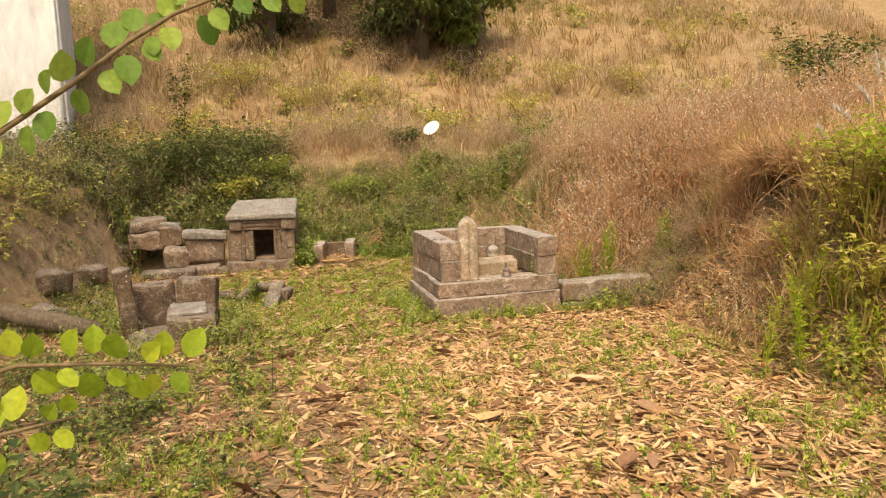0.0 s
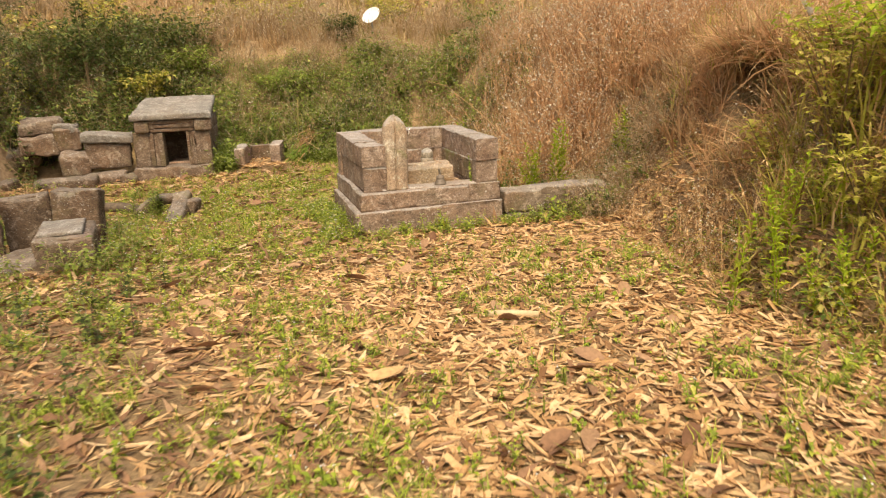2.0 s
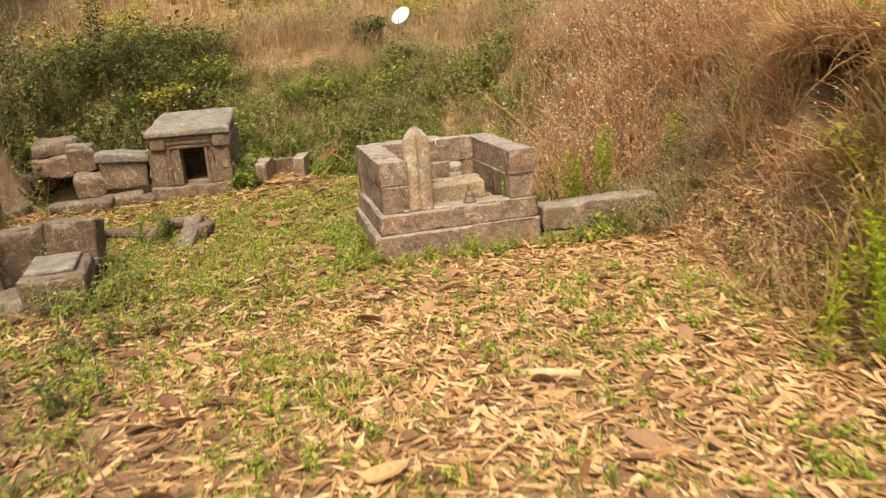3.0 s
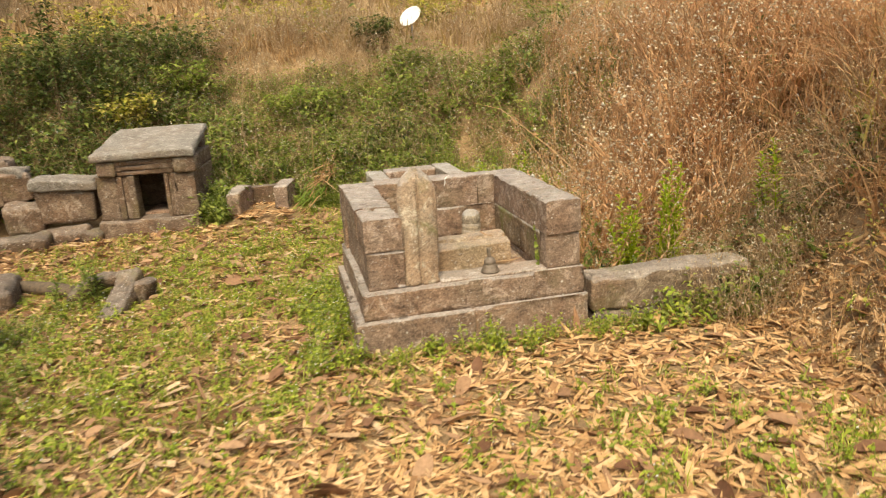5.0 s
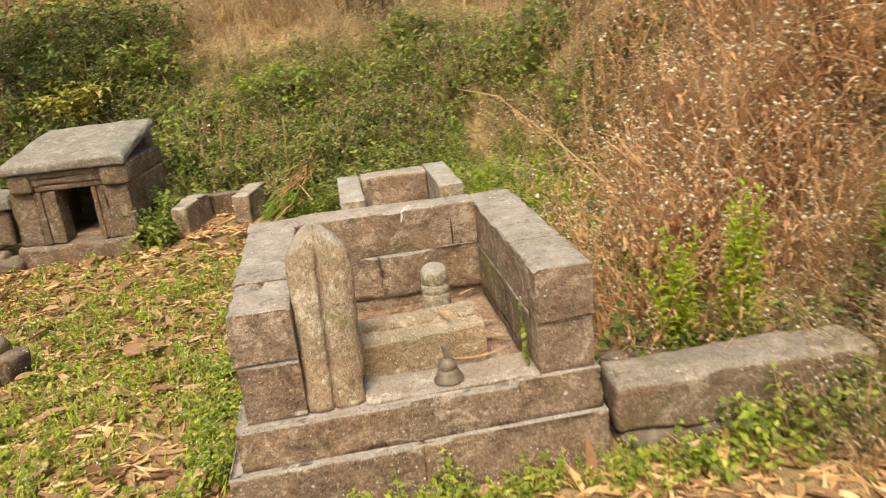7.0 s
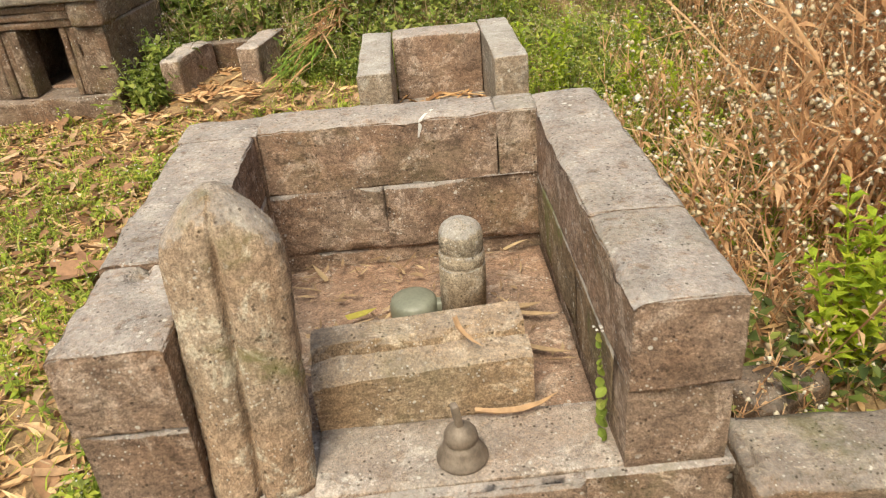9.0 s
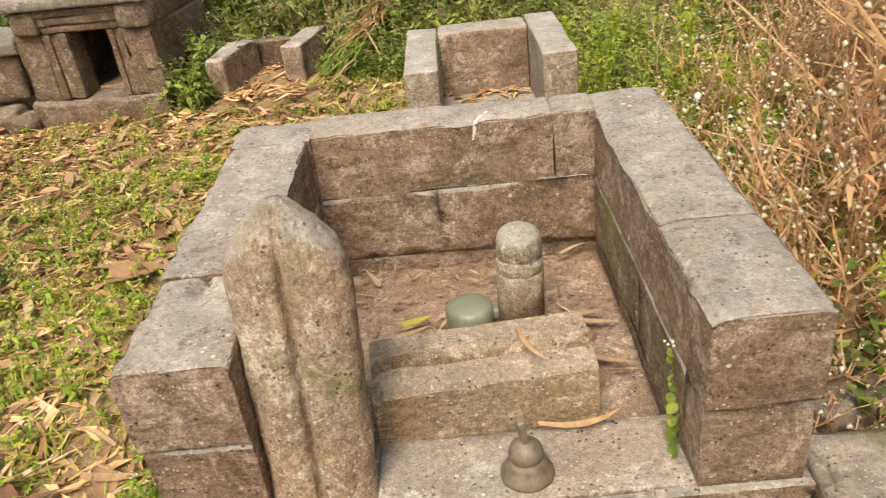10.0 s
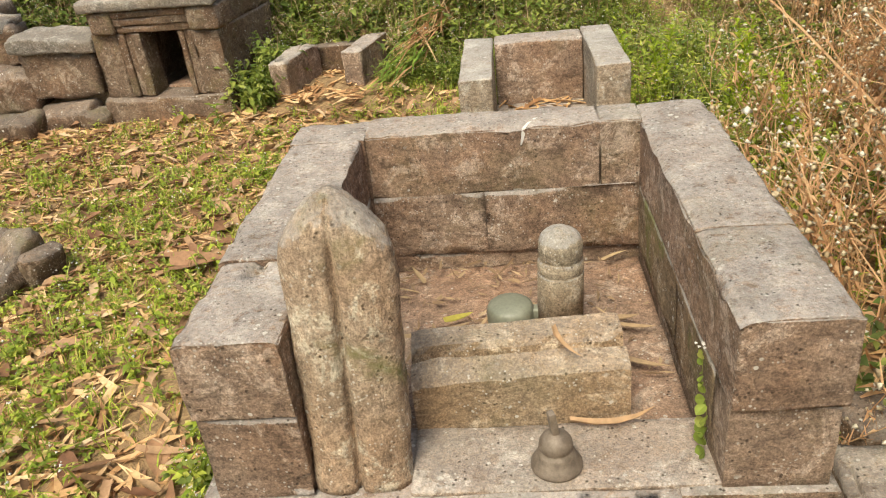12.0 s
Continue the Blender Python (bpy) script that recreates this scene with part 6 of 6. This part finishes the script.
sp2 = spots_in(150, 1.10, 1.34, 10.60, 11.3, lambda x, y: 0.9 * ~blocked(x, y), (0.5, 1.1), 0.25, 8)
scatter("shrine_side_ivy", WEEDS, sp2, [M_WEED, M_FRESH, M_FLOWER, M_WEED], "green leafy creeper against the side of the roofed shrine", "weeds")
sp2 = spots_in(260, -0.75, 0.45, 6.95, 8.5, lambda x, y: 0.9 * ~blocked(x, y), (0.35, 0.85), 0.25, 8)
scatter("ruin_weeds", WEEDS, sp2, [M_WEED, M_FRESH, M_FLOWER, M_GREYDRY], "green weeds growing round the ruined enclosure", "weeds")
scatter("rubble_weeds", WEEDS, sp, [M_WEED, M_DARKWEED, M_FLOWER, M_GREYDRY], "green weeds growing between the rubble stones", "weeds")
sp = spots_in(170, 3.35, 4.5, 7.08, 7.25, lambda x, y: 0.25 + 0.6 * smooth(3.6, 4.2, x), (0.3, 0.75), 0.3, 8)
scatter("kerb_green_weeds", WEEDS, sp, [M_WEED, M_GRASS, M_FLOWER, M_GREYDRY], "green weeds with white flowers along the kerb stone", "weeds")
sp = spots_in(420, 3.9, 5.0, 6.9, 7.7, lambda x, y: 0.8 + 0 * x, (0.3, 0.75), 0.35, 8)
scatter("kerb_weeds", DRYS, sp, [M_GREYDRY, M_HEAD], "dry tan weeds at the end of the kerb stone", "dry weeds")

# ---- dust, chaff and litter inside the enclosures ----
def chaff(name, n, x0, x1, y0, y1, z, shapes, mat, label, size):
    x, y = rng.uniform(x0, x1, n), y1 - (y1 - y0) * rng.random(n) ** 1.4
    k = len(shapes)
    sp_ = np.stack([x, y, np.full(n, z), rng.uniform(0, 6.28, n), rng.normal(0, 0.2, n), rng.normal(0, 0.2, n), rng.uniform(*size, n), rng.integers(0, k, n)], -1)
    scatter(name, shapes, sp_, [mat], label, "leaf litter")


chaff("shrine_chaff", 260, 2.36, 3.04, 7.62, 8.16, -0.068, FLAKES, M_DULL, "dusty leaf fragments on the shrine floor", (0.2, 0.6))
chaff("shrine_twigs", 26, 2.36, 3.04, 7.62, 8.16, -0.064, SHEATHS, M_DULL, "dry leaves on the shrine floor", (0.25, 0.5))
chaff("rear_litter", 40, 2.68, 3.07, 9.58, 9.98, -0.195, SHEATHS, M_STRAW, "dry sheaths inside the rear enclosure", (0.4, 0.9))
chaff("stub_litter", 200, 1.40, 1.86, 10.45, 11.12, -0.255, SHEATHS, M_STRAW, "dry sheaths heaped in the low enclosure", (0.5, 1.0))
